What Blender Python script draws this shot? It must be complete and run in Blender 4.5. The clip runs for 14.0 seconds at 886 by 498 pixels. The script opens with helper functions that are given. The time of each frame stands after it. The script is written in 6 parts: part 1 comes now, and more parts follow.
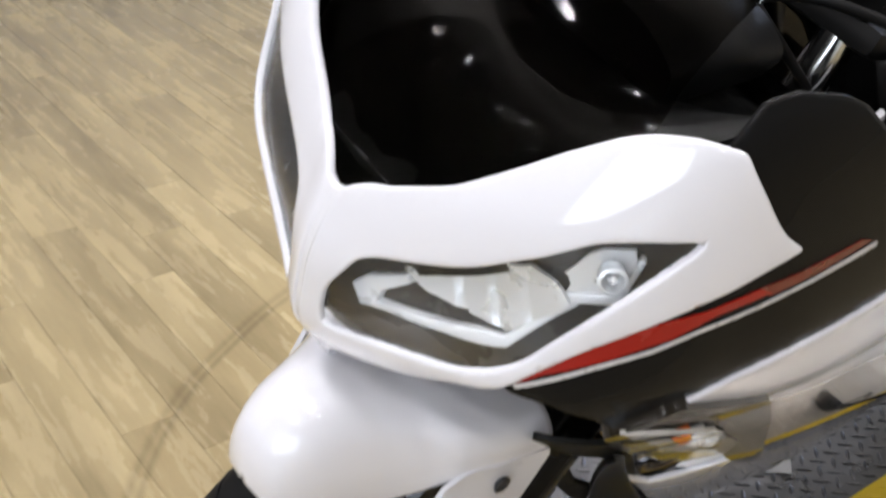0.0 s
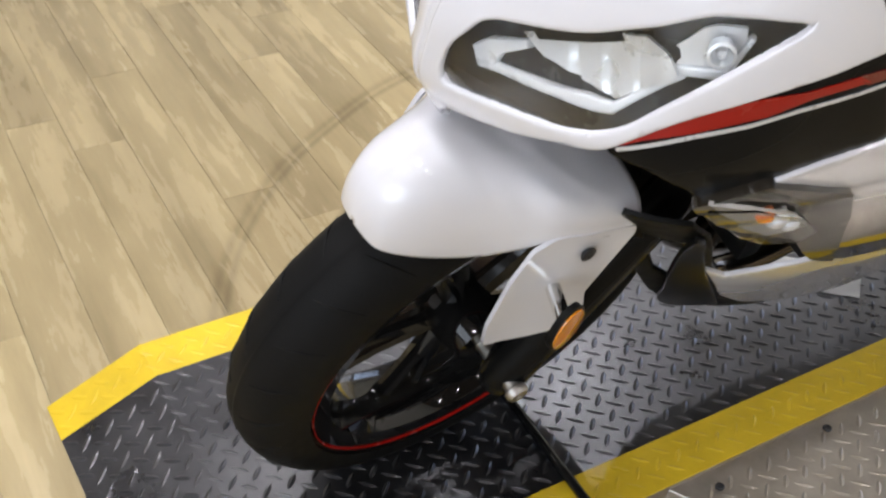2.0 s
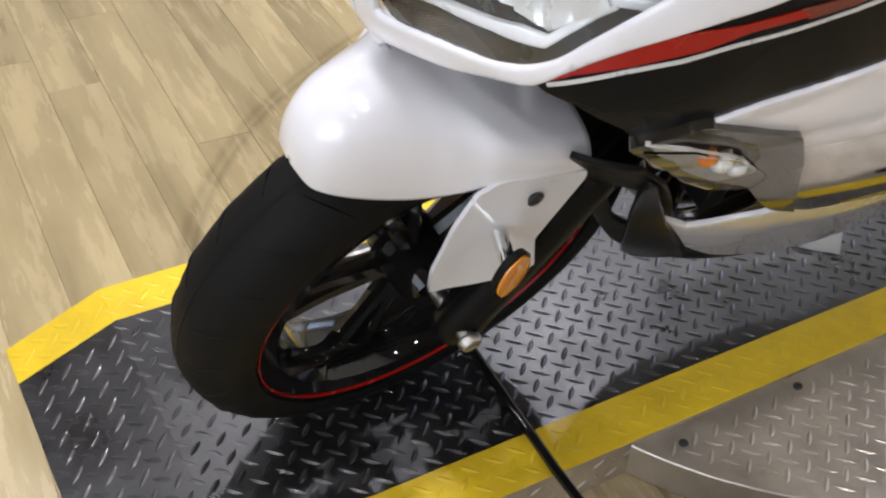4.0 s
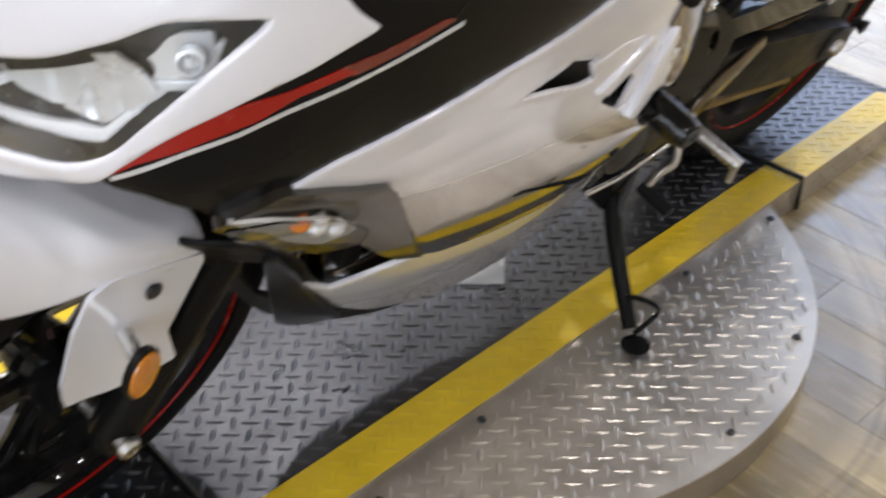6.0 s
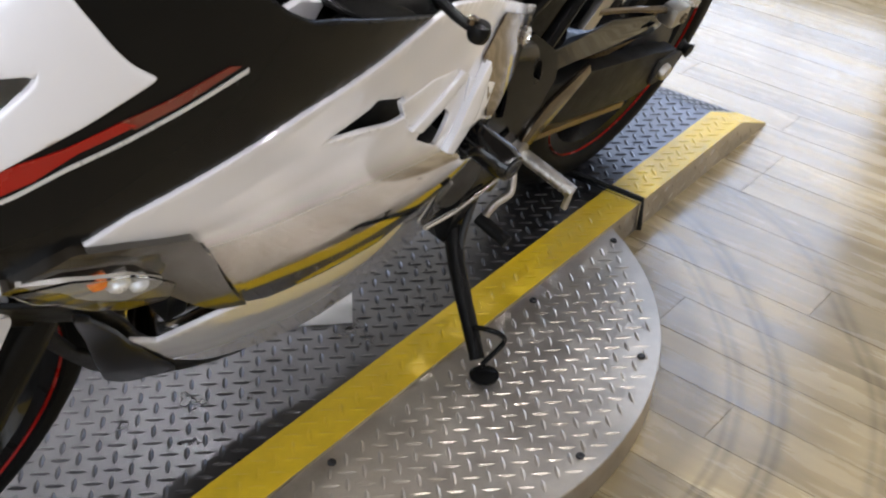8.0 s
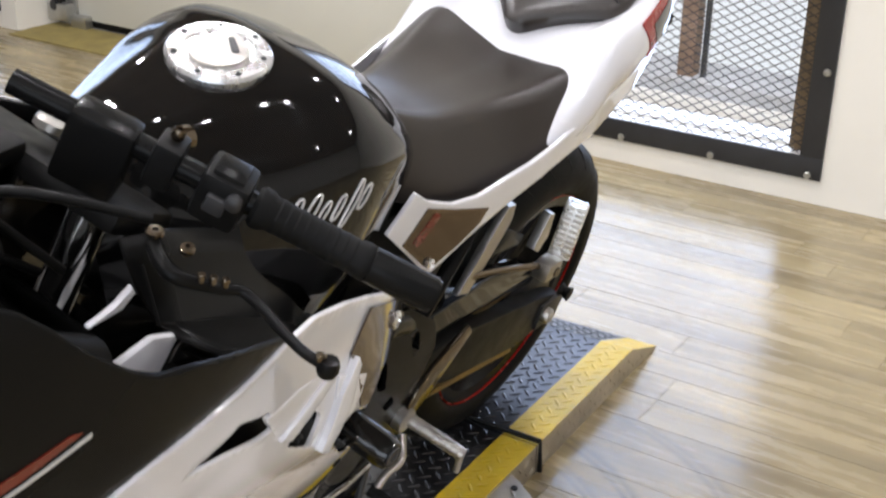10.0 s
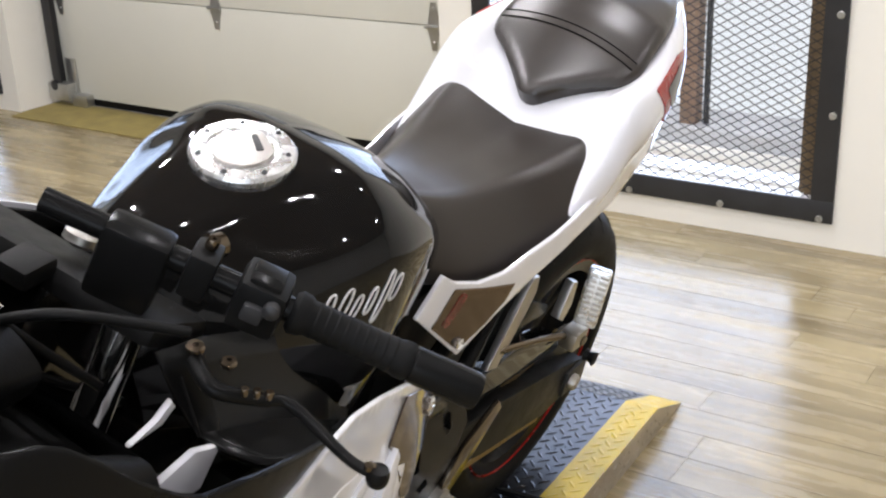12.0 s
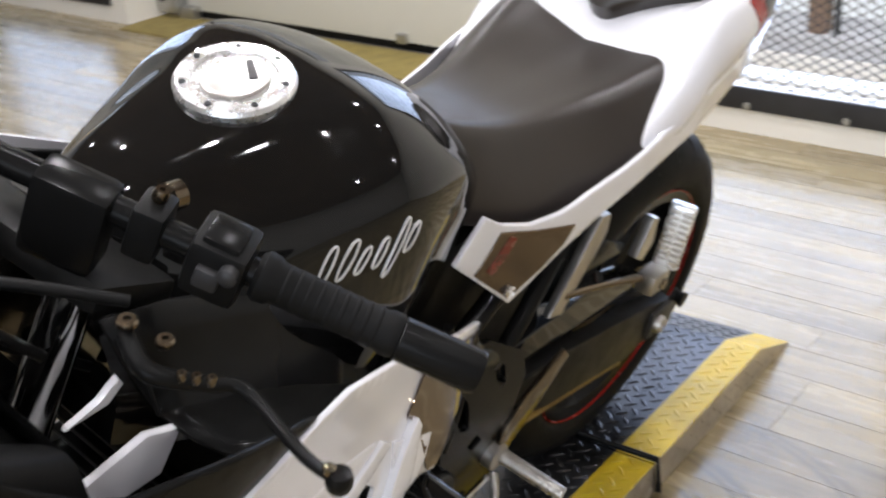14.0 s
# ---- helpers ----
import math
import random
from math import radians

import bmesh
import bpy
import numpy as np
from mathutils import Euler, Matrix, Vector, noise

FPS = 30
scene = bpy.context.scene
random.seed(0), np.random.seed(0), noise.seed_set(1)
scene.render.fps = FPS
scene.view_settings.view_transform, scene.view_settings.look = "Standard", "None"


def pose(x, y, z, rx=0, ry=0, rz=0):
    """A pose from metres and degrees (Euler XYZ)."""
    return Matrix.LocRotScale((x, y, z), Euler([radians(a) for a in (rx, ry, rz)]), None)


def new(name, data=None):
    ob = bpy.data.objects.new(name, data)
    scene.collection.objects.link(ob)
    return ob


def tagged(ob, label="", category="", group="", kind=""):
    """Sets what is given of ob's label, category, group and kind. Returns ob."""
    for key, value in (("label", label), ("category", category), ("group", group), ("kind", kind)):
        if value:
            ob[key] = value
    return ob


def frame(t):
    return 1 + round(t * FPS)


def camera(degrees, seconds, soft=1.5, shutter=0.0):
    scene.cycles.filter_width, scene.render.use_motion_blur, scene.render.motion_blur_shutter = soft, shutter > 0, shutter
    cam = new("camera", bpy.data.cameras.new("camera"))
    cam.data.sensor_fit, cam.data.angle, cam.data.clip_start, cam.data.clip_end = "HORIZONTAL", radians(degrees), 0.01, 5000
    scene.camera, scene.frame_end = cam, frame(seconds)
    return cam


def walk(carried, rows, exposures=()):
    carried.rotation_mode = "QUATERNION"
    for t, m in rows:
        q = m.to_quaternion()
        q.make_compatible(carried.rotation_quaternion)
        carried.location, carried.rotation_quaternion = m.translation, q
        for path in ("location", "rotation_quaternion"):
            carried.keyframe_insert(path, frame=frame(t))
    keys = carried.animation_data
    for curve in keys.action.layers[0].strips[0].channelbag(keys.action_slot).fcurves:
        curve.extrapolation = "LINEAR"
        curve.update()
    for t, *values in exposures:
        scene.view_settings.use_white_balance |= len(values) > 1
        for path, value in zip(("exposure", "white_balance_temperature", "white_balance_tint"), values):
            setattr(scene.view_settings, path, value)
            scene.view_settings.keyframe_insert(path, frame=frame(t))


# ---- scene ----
cam = camera(41.06, 14.0, 2.2, 0.5)
# seconds, eye (m), turn (degrees)
PATH = [
    (0.0, 1.9960, 0.8036, 1.2534, 61.09, 0.61, 143.47),
    (0.5, 2.0642, 0.8798, 1.2756, 59.18, -0.61, 145.15),
    (1.0, 2.0755, 0.8844, 1.2746, 57.10, -0.66, 145.79),
    (1.5, 2.0784, 0.8723, 1.2679, 54.73, -1.34, 148.65),
    (2.0, 2.0660, 0.8643, 1.2484, 52.54, -2.06, 149.75),
    (2.2, 2.0723, 0.8647, 1.2402, 52.15, -2.51, 150.40),
    (4.3, 1.9893, 0.8858, 1.2158, 50.40, -2.38, 150.90),
    (4.5, 1.9889, 0.8910, 1.2152, 50.61, -2.28, 149.92),
    (5.0, 1.9675, 0.9039, 1.2211, 52.29, -2.27, 145.02),
    (5.5, 1.9472, 0.9120, 1.2115, 52.31, -2.89, 141.04),
    (6.0, 1.9034, 0.9236, 1.2172, 54.23, -2.13, 134.38),
    (6.5, 1.8776, 0.9366, 1.2273, 56.56, -2.72, 130.50),
    (7.0, 1.8693, 0.9470, 1.2317, 57.39, -2.86, 129.04),
    (7.5, 1.8637, 0.9575, 1.2228, 55.89, -3.43, 127.72),
    (8.0, 1.8569, 0.9613, 1.2228, 56.06, -2.57, 127.71),
    (8.5, 1.8395, 0.9697, 1.2418, 57.85, -1.64, 126.34),
    (9.0, 1.7952, 0.9836, 1.2790, 61.72, 0.88, 122.46),
    (9.2, 1.7922, 0.9883, 1.2855, 62.77, 0.26, 122.49),
    (11.3, 1.7915, 0.9320, 1.3396, 69.39, 0.53, 121.36),
    (11.5, 1.7906, 0.9308, 1.3401, 69.39, 0.69, 120.98),
    (12.0, 1.7837, 0.9334, 1.3396, 68.37, 2.32, 121.00),
    (12.5, 1.7919, 0.9346, 1.3402, 68.68, 2.81, 121.56),
    (13.0, 1.7971, 0.9324, 1.3343, 68.29, 3.30, 120.67),
    (13.5, 1.7469, 0.9277, 1.3157, 65.62, 4.80, 120.08),
    (14.0, 1.5908, 0.9248, 1.3009, 64.36, 4.32, 127.08),
]
walk(cam, [(t, pose(x, y, z, rx, ry, rz)) for t, x, y, z, rx, ry, rz in PATH])

# ---- sky, daylight and ceiling lamps ----
PLATE = 0.060      # top of the ramp plate over the floor
world = bpy.data.worlds.new("world")
scene.world = world
world.use_nodes = True
sky = world.node_tree.nodes.new("ShaderNodeTexSky")
sky.sky_type, sky.sun_disc, sky.sun_elevation, sky.sun_rotation = "NISHITA", False, radians(40), radians(200)
world.node_tree.links.new(sky.outputs[0], world.node_tree.nodes["Background"].inputs[0])
world.node_tree.nodes["Background"].inputs[1].default_value = 0.15


def lamp(name, kind, power, colour, m, size=0.2, size_y=None):
    data = bpy.data.lights.new(name, kind)
    data.energy, data.color = power, colour
    if kind == "AREA":
        data.shape, data.size = ("RECTANGLE", size) if size_y else ("DISK", size)
        if size_y:
            data.size_y = size_y
    ob = new(name, data)
    ob.matrix_world = m
    return ob


# the back wall: x along it, y into it, z up
WALL = Matrix.Translation((-1.5914, 0.0570, 0)) @ Matrix.Rotation(radians(90 - 2.05), 4, "Z")
CEILING = 3.0
DOWNLIGHTS = [(x, y) for x in (-0.6, 0.7, 2.0, 3.3) for y in (-2.3, -0.9, 0.5, 1.9, 3.3)]
ROW_POWER = {-2.3: 13, -0.9: 25, 0.5: 13, 1.9: 9, 3.3: 9}
for x, y in DOWNLIGHTS:
    lamp("downlight_lamp", "AREA", 23 if (x, y) == (-0.6, -2.3) else ROW_POWER[y], (0.965, 0.95, 0.985), pose(x, y, CEILING - 0.035), 0.10)
lamp("window_daylight", "AREA", 36, (0.54, 0.68, 1.0), WALL @ pose(-0.48, 0.16, 1.1, -90, 0, 0), 1.0, 1.9)
lamp("window_daylight", "AREA", 24, (0.50, 0.66, 1.0), WALL @ pose(-4.36, 0.16, 1.1, -90, 0, 0), 1.15, 1.9)
# added cool fill lamp in the front wall, behind the viewer and unseen
lamp("shopfront_fill", "AREA", 105, (0.77, 0.86, 1.0), pose(5.52, 2.65, 1.45, 0, 90, 0), 2.2, 4.6)

# ---- materials ----


def material(name, colour, rough=0.5, metal=0.0, coat=0.0, vary=0.12, scale=14.0, stretch=(1, 1, 1), bump=0.0, bump_scale=120.0,
             rough_vary=0.08, second=None, by_object=0.0, spec=0.5):
    """A surface of one kind: base colour with broad stains and fine grain, roughness wear and fine relief."""
    m = bpy.data.materials.new(name)
    m.use_nodes = True
    t = m.node_tree
    p = t.nodes["Principled BSDF"]
    p.inputs["Metallic"].default_value = metal
    p.inputs["Specular IOR Level"].default_value = spec
    p.inputs["Coat Weight"].default_value = coat
    p.inputs["Coat Roughness"].default_value = 0.03
    co = t.nodes.new("ShaderNodeTexCoord")
    mp = t.nodes.new("ShaderNodeMapping")
    mp.inputs["Scale"].default_value = stretch
    t.links.new(co.outputs["Object"], mp.inputs["Vector"])
    src = mp.outputs["Vector"]
    info = t.nodes.new("ShaderNodeObjectInfo")
    if by_object:
        add = t.nodes.new("ShaderNodeVectorMath")
        mul = t.nodes.new("ShaderNodeVectorMath")
        mul.operation = "SCALE"
        mul.inputs[0].default_value = (7.3, 11.1, 5.7)
        t.links.new(info.outputs["Random"], mul.inputs["Scale"])
        t.links.new(src, add.inputs[0])
        t.links.new(mul.outputs[0], add.inputs[1])
        src = add.outputs[0]
    big = t.nodes.new("ShaderNodeTexNoise")
    big.inputs["Scale"].default_value = scale * 0.22
    big.inputs["Detail"].default_value = 3
    fine = t.nodes.new("ShaderNodeTexNoise")
    fine.inputs["Scale"].default_value = scale
    fine.inputs["Detail"].default_value = 6
    fine.inputs["Roughness"].default_value = 0.65
    for n in (big, fine):
        t.links.new(src, n.inputs["Vector"])
    both = t.nodes.new("ShaderNodeMath")
    both.operation = "MULTIPLY_ADD"
    both.inputs[1].default_value = 0.55
    t.links.new(big.outputs["Fac"], both.inputs[0])
    half = t.nodes.new("ShaderNodeMath")
    half.operation = "MULTIPLY"
    half.inputs[1].default_value = 0.45
    t.links.new(fine.outputs["Fac"], half.inputs[0])
    t.links.new(half.outputs[0], both.inputs[2])
    fac = both.outputs[0]
    if by_object:
        ob_mix = t.nodes.new("ShaderNodeMath")
        ob_mix.operation = "MULTIPLY_ADD"
        ob_mix.inputs[1].default_value = by_object
        t.links.new(info.outputs["Random"], ob_mix.inputs[0])
        t.links.new(fac, ob_mix.inputs[2])
        fac = ob_mix.outputs[0]
    ramp = t.nodes.new("ShaderNodeValToRGB")
    lo = [c * (1 - vary) for c in colour] if second is None else second
    hi = [min(1, c * (1 + vary)) for c in colour]
    ramp.color_ramp.elements[0].position, ramp.color_ramp.elements[1].position = 0.32, 0.68 + by_object * 0.8
    ramp.color_ramp.elements[0].color, ramp.color_ramp.elements[1].color = (*lo, 1), (*hi, 1)
    t.links.new(fac, ramp.inputs["Fac"])
    t.links.new(ramp.outputs["Color"], p.inputs["Base Color"])
    rr = t.nodes.new("ShaderNodeMapRange")
    rr.inputs["From Min"].default_value, rr.inputs["From Max"].default_value = 0.3, 0.7
    rr.inputs["To Min"].default_value, rr.inputs["To Max"].default_value = max(0.01, rough - rough_vary), min(1, rough + rough_vary)
    t.links.new(fine.outputs["Fac"], rr.inputs["Value"])
    t.links.new(rr.outputs["Result"], p.inputs["Roughness"])
    if bump:
        bn = t.nodes.new("ShaderNodeTexNoise")
        bn.inputs["Scale"].default_value = bump_scale
        bn.inputs["Detail"].default_value = 4
        t.links.new(src, bn.inputs["Vector"])
        b = t.nodes.new("ShaderNodeBump")
        b.inputs["Strength"].default_value = bump
        b.inputs["Distance"].default_value = 0.002
        t.links.new(bn.outputs["Fac"], b.inputs["Height"])
        t.links.new(b.outputs["Normal"], p.inputs["Normal"])
    return m


def glow(name, colour, strength):
    m = bpy.data.materials.new(name)
    m.use_nodes = True
    p = m.node_tree.nodes["Principled BSDF"]
    p.inputs["Base Color"].default_value = (0.02, 0.02, 0.02, 1)
    p.inputs["Emission Color"].default_value = (*colour, 1)
    p.inputs["Emission Strength"].default_value = strength
    return m


def glass(name, colour, rough=0.02, ior=1.45, spec=0.5):
    m = bpy.data.materials.new(name)
    m.use_nodes = True
    p = m.node_tree.nodes["Principled BSDF"]
    p.inputs["Base Color"].default_value = (*colour, 1)
    p.inputs["Roughness"].default_value = rough
    p.inputs["IOR"].default_value = ior
    p.inputs["Transmission Weight"].default_value = 1.0
    p.inputs["Specular IOR Level"].default_value = spec
    return m


PLANK = material("vinyl_plank", (0.42, 0.338, 0.185), 0.25, vary=0.14, scale=9, stretch=(3.2, 0.36, 1), second=(0.142, 0.108, 0.060),
                 bump=0.08, bump_scale=30, by_object=0.11, rough_vary=0.14, spec=0.65)
# tyre scuffs swept round the turntable
pt = PLANK.node_tree
p_bsdf = pt.nodes["Principled BSDF"]
p_geo, p_d = pt.nodes.new("ShaderNodeNewGeometry"), pt.nodes.new("ShaderNodeVectorMath")
p_d.operation = "DISTANCE"
p_d.inputs[1].default_value = (0.716, -0.1656, 0.0)
pt.links.new(p_geo.outputs["Position"], p_d.inputs[0])
p_n = pt.nodes.new("ShaderNodeTexNoise")
p_n.inputs["Scale"].default_value, p_n.inputs["Detail"].default_value = 1.3, 1
pt.links.new(p_geo.outputs["Position"], p_n.inputs["Vector"])
p_sum = pt.nodes.new("ShaderNodeMath")
p_sum.operation = "MULTIPLY_ADD"
p_sum.inputs[1].default_value = 0.16
pt.links.new(p_n.outputs["Fac"], p_sum.inputs[0])
pt.links.new(p_d.outputs["Value"], p_sum.inputs[2])
p_ramp = pt.nodes.new("ShaderNodeValToRGB")
p_ramp.color_ramp.elements[0].position, p_ramp.color_ramp.elements[0].color = 0.70, (0.55, 0.53, 0.50, 1)
p_ramp.color_ramp.elements[1].position, p_ramp.color_ramp.elements[1].color = 1.0, (1, 1, 1, 1)
for at_, v_ in ((0.735, 0.95), (0.743, 0.55), (0.750, 0.92), (0.759, 0.60), (0.770, 0.97), (0.800, 0.97), (0.808, 0.48), (0.815, 0.88), (0.825, 0.52), (0.838, 0.97), (0.950, 1.0), (0.960, 0.60), (0.968, 0.92), (0.978, 0.66), (0.990, 1.0)):
    el_ = p_ramp.color_ramp.elements.new(at_)
    el_.color = (v_, v_ * 0.985, v_ * 0.97, 1)
p_half = pt.nodes.new("ShaderNodeMath")
p_half.operation = "MULTIPLY"
p_half.inputs[1].default_value = 0.93
pt.links.new(p_sum.outputs[0], p_half.inputs[0])
pt.links.new(p_half.outputs[0], p_ramp.inputs["Fac"])
p_mix = pt.nodes.new("ShaderNodeMix")
p_mix.data_type, p_mix.blend_type = "RGBA", "MULTIPLY"
p_mix.inputs["Factor"].default_value = 0.9
pt.links.new(p_bsdf.inputs["Base Color"].links[0].from_socket, p_mix.inputs["A"])
pt.links.new(p_ramp.outputs["Color"], p_mix.inputs["B"])
pt.links.new(p_mix.outputs["Result"], p_bsdf.inputs["Base Color"])
SUBFLOOR = material("floor_joint", (0.24, 0.19, 0.12), 0.6)
WALL_PAINT = material("wall_paint", (0.80, 0.77, 0.70), 0.6, vary=0.03, scale=6, bump=0.08, bump_scale=200)
CEIL_PAINT = material("brown_ceiling_boards", (0.17, 0.115, 0.068), 0.7, vary=0.2, scale=8, stretch=(4, 0.4, 1), second=(0.10, 0.068, 0.040))
PLAIN_WALL = material("plain_wall_paint", (0.55, 0.54, 0.52), 0.7, vary=0.04, scale=6)
TRIM_WHITE = material("lamp_trim_white", (0.75, 0.75, 0.73), 0.5, vary=0.03)
DOOR_PAINT = material("garage_door_paint", (0.66, 0.65, 0.58), 0.45, vary=0.03, scale=5, bump=0.15, bump_scale=300)
STEEL_DARK = material("dark_steel", (0.030, 0.030, 0.032), 0.5, 0.3, vary=0.25, scale=25, bump=0.1)
STEEL_RUST = material("rusty_steel", (0.17, 0.12, 0.07), 0.55, 0.5, vary=0.4, scale=30)
GALVANISED = material("galvanised_steel", (0.50, 0.50, 0.48), 0.38, 0.9, vary=0.15, scale=40)
TREAD = material("tread_plate_steel", (0.54, 0.50, 0.44), 0.42, 0.9, vary=0.22, scale=18, bump=0.12, bump_scale=260, second=(0.36, 0.325, 0.275))
TREAD_DARK = material("worn_tread_plate_steel", (0.108, 0.108, 0.114), 0.33, 0.92, vary=0.3, scale=10, bump=0.06, bump_scale=260, second=(0.046, 0.046, 0.049))
YELLOW = material("yellow_floor_paint", (0.68, 0.475, 0.014), 0.42, vary=0.12, scale=22, second=(0.48, 0.33, 0.012), bump=0.12, bump_scale=260)
MAT_OLIVE = material("coir_mat", (0.30, 0.235, 0.075), 0.85, vary=0.25, scale=60, bump=0.5, bump_scale=400)
WHITE = material("white_gloss_paint", (0.75, 0.75, 0.79), 0.10, coat=1.0, vary=0.015, scale=4, rough_vary=0.02)
BLACK_GLOSS = material("black_gloss_paint", (0.006, 0.006, 0.006), 0.05, coat=0.0, vary=0.1, scale=4, rough_vary=0.015, spec=0.42)
BLACK_SATIN = material("black_satin_paint", (0.007, 0.007, 0.007), 0.24, coat=0.0, vary=0.12, scale=9, rough_vary=0.04, spec=0.09)
SMOKED = material("smoked_gloss_plastic", (0.020, 0.016, 0.011), 0.12, coat=0.3, vary=0.1, scale=5, rough_vary=0.02, spec=0.6)
BLACK_MATT = material("black_matt_plastic", (0.006, 0.006, 0.006), 0.45, vary=0.2, scale=30, bump=0.12, bump_scale=500, spec=0.12)
RUBBER = material("tyre_rubber", (0.007, 0.007, 0.007), 0.6, vary=0.25, scale=20, bump=0.15, bump_scale=220, spec=0.10)
VINYL = material("seat_vinyl", (0.017, 0.012, 0.009), 0.33, vary=0.12, scale=30, bump=0.03, bump_scale=800, rough_vary=0.03, spec=0.7)
RED = material("red_decal", (0.30, 0.008, 0.005), 0.25, coat=0.15, vary=0.06, spec=0.3)
DARK_RED = material("dark_red_decal", (0.14, 0.012, 0.008), 0.25, coat=0.5, vary=0.1, scale=60)
SILVER = material("silver_decal", (0.62, 0.62, 0.63), 0.3, 0.3, vary=0.05)
CHROME = material("chrome", (0.75, 0.75, 0.74), 0.10, 1.0, vary=0.05, rough_vary=0.03)
CAP_METAL = material("bright_satin_aluminium", (0.78, 0.78, 0.78), 0.28, 0.92, vary=0.04, scale=60)
ALU = material("cast_aluminium", (0.48, 0.46, 0.43), 0.36, 1.0, vary=0.15, scale=40, bump=0.1)
ENGINE = material("black_engine_paint", (0.008, 0.008, 0.008), 0.38, 0.0, vary=0.3, scale=25, bump=0.15, bump_scale=300, spec=0.3)
MIRROR_TRIM = material("mirror_trim", (0.17, 0.13, 0.10), 0.08, 0.95, vary=0.1, scale=12, rough_vary=0.02)
BRONZE = material("smoked_bronze_metal", (0.15, 0.12, 0.088), 0.14, 0.95, vary=0.2, scale=30)
CHAIN = material("brass_chain", (0.34, 0.24, 0.10), 0.4, 0.9, vary=0.3, scale=60)
AMBER = material("amber_reflector", (0.66, 0.22, 0.004), 0.16, coat=1.0, vary=0.1, scale=60)
ORANGE = material("orange_bulb", (0.75, 0.17, 0.03), 0.25, vary=0.05)
SIGNAL_BOWL = material("signal_reflector", (0.40, 0.39, 0.37), 0.35, 0.45, vary=0.15, scale=40)
LAMP_BOWL = material("lamp_reflector", (0.74, 0.75, 0.76), 0.30, 0.55, vary=0.08, scale=30)
TRIM_SILVER = material("silvered_lamp_trim", (0.80, 0.81, 0.82), 0.30, 0.25, vary=0.04)
LAMP_DARK = material("lamp_housing", (0.030, 0.031, 0.034), 0.25, vary=0.15)
CLEAR = glass("clear_lens", (0.97, 0.98, 0.98), 0.01, 1.42)
CLEAR_THIN = glass("thin_clear_lens", (0.90, 0.91, 0.92), 0.02, 1.1)
SMOKE = glass("smoked_screen", (0.34, 0.32, 0.295), 0.05, 1.06, 0.1)
PANE = glass("window_pane", (0.98, 0.99, 1.0), 0.0)
PAPER = material("white_paper_label", (0.72, 0.72, 0.70), 0.5, vary=0.06, scale=40)

# white paint that fades to a brown-tinted mirror metal towards the lower edge
FADE_PAINT = material("white_paint_fading_to_mirror", (0.75, 0.75, 0.79), 0.09, coat=1.0, vary=0.015, scale=4, rough_vary=0.02)
ft = FADE_PAINT.node_tree
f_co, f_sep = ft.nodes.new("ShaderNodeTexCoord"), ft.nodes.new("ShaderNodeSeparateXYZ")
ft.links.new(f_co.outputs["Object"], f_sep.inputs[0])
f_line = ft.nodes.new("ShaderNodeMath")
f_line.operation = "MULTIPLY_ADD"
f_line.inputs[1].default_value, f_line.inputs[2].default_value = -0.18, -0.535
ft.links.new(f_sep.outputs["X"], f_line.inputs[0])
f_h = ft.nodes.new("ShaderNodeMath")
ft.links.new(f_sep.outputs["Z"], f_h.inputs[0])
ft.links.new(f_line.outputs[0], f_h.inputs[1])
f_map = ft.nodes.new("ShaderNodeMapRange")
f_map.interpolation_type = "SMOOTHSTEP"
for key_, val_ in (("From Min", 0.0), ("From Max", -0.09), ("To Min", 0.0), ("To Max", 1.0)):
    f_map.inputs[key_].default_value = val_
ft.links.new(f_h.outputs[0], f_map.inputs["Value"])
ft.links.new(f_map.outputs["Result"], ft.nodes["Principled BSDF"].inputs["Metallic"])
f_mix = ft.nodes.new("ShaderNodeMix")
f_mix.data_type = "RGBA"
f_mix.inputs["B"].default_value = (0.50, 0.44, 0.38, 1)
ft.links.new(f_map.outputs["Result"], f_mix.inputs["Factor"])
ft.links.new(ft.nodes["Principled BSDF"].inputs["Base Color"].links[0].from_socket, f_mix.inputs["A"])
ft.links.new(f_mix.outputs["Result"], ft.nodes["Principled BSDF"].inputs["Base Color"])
BRICK = material("brown_post", (0.24, 0.15, 0.10), 0.7, vary=0.25, scale=30)
CONCRETE = material("pale_concrete", (0.62, 0.63, 0.65), 0.8, vary=0.12, scale=9)
DAYLIGHT = glow("daylight_backdrop", (0.92, 0.95, 1.0), 0.95)
LED = glow("led_diffuser", (1.0, 0.93, 0.80), 9.0)

# ---- mesh helpers ----


def mesh_object(name, verts, faces, mat, parent=None, smooth=True, sharp=35.0, label=""):
    me = bpy.data.meshes.new(name)
    me.from_pydata([tuple(v) for v in verts], [], faces)
    me.materials.append(mat)
    if smooth:
        me.polygons.foreach_set("use_smooth", [True] * len(me.polygons))
        me.set_sharp_from_angle(angle=radians(sharp))
    me.update()
    ob = new(name, me)
    if parent:
        ob.parent = parent
    if label:
        ob["label"] = label
    return ob


def part(name, bm, mat, parent, label="", smooth=True, sharp=35.0):
    """One bmesh as one mesh object under a thing or a part."""
    bmesh.ops.recalc_face_normals(bm, faces=bm.faces)
    me = bpy.data.meshes.new(name)
    bm.to_mesh(me)
    bm.free()
    me.materials.append(mat)
    if smooth:
        me.polygons.foreach_set("use_smooth", [True] * len(me.polygons))
        me.set_sharp_from_angle(angle=radians(sharp))
    ob = new(name, me)
    if parent:
        ob.parent = parent
    if label:
        ob["label"] = label
    return ob


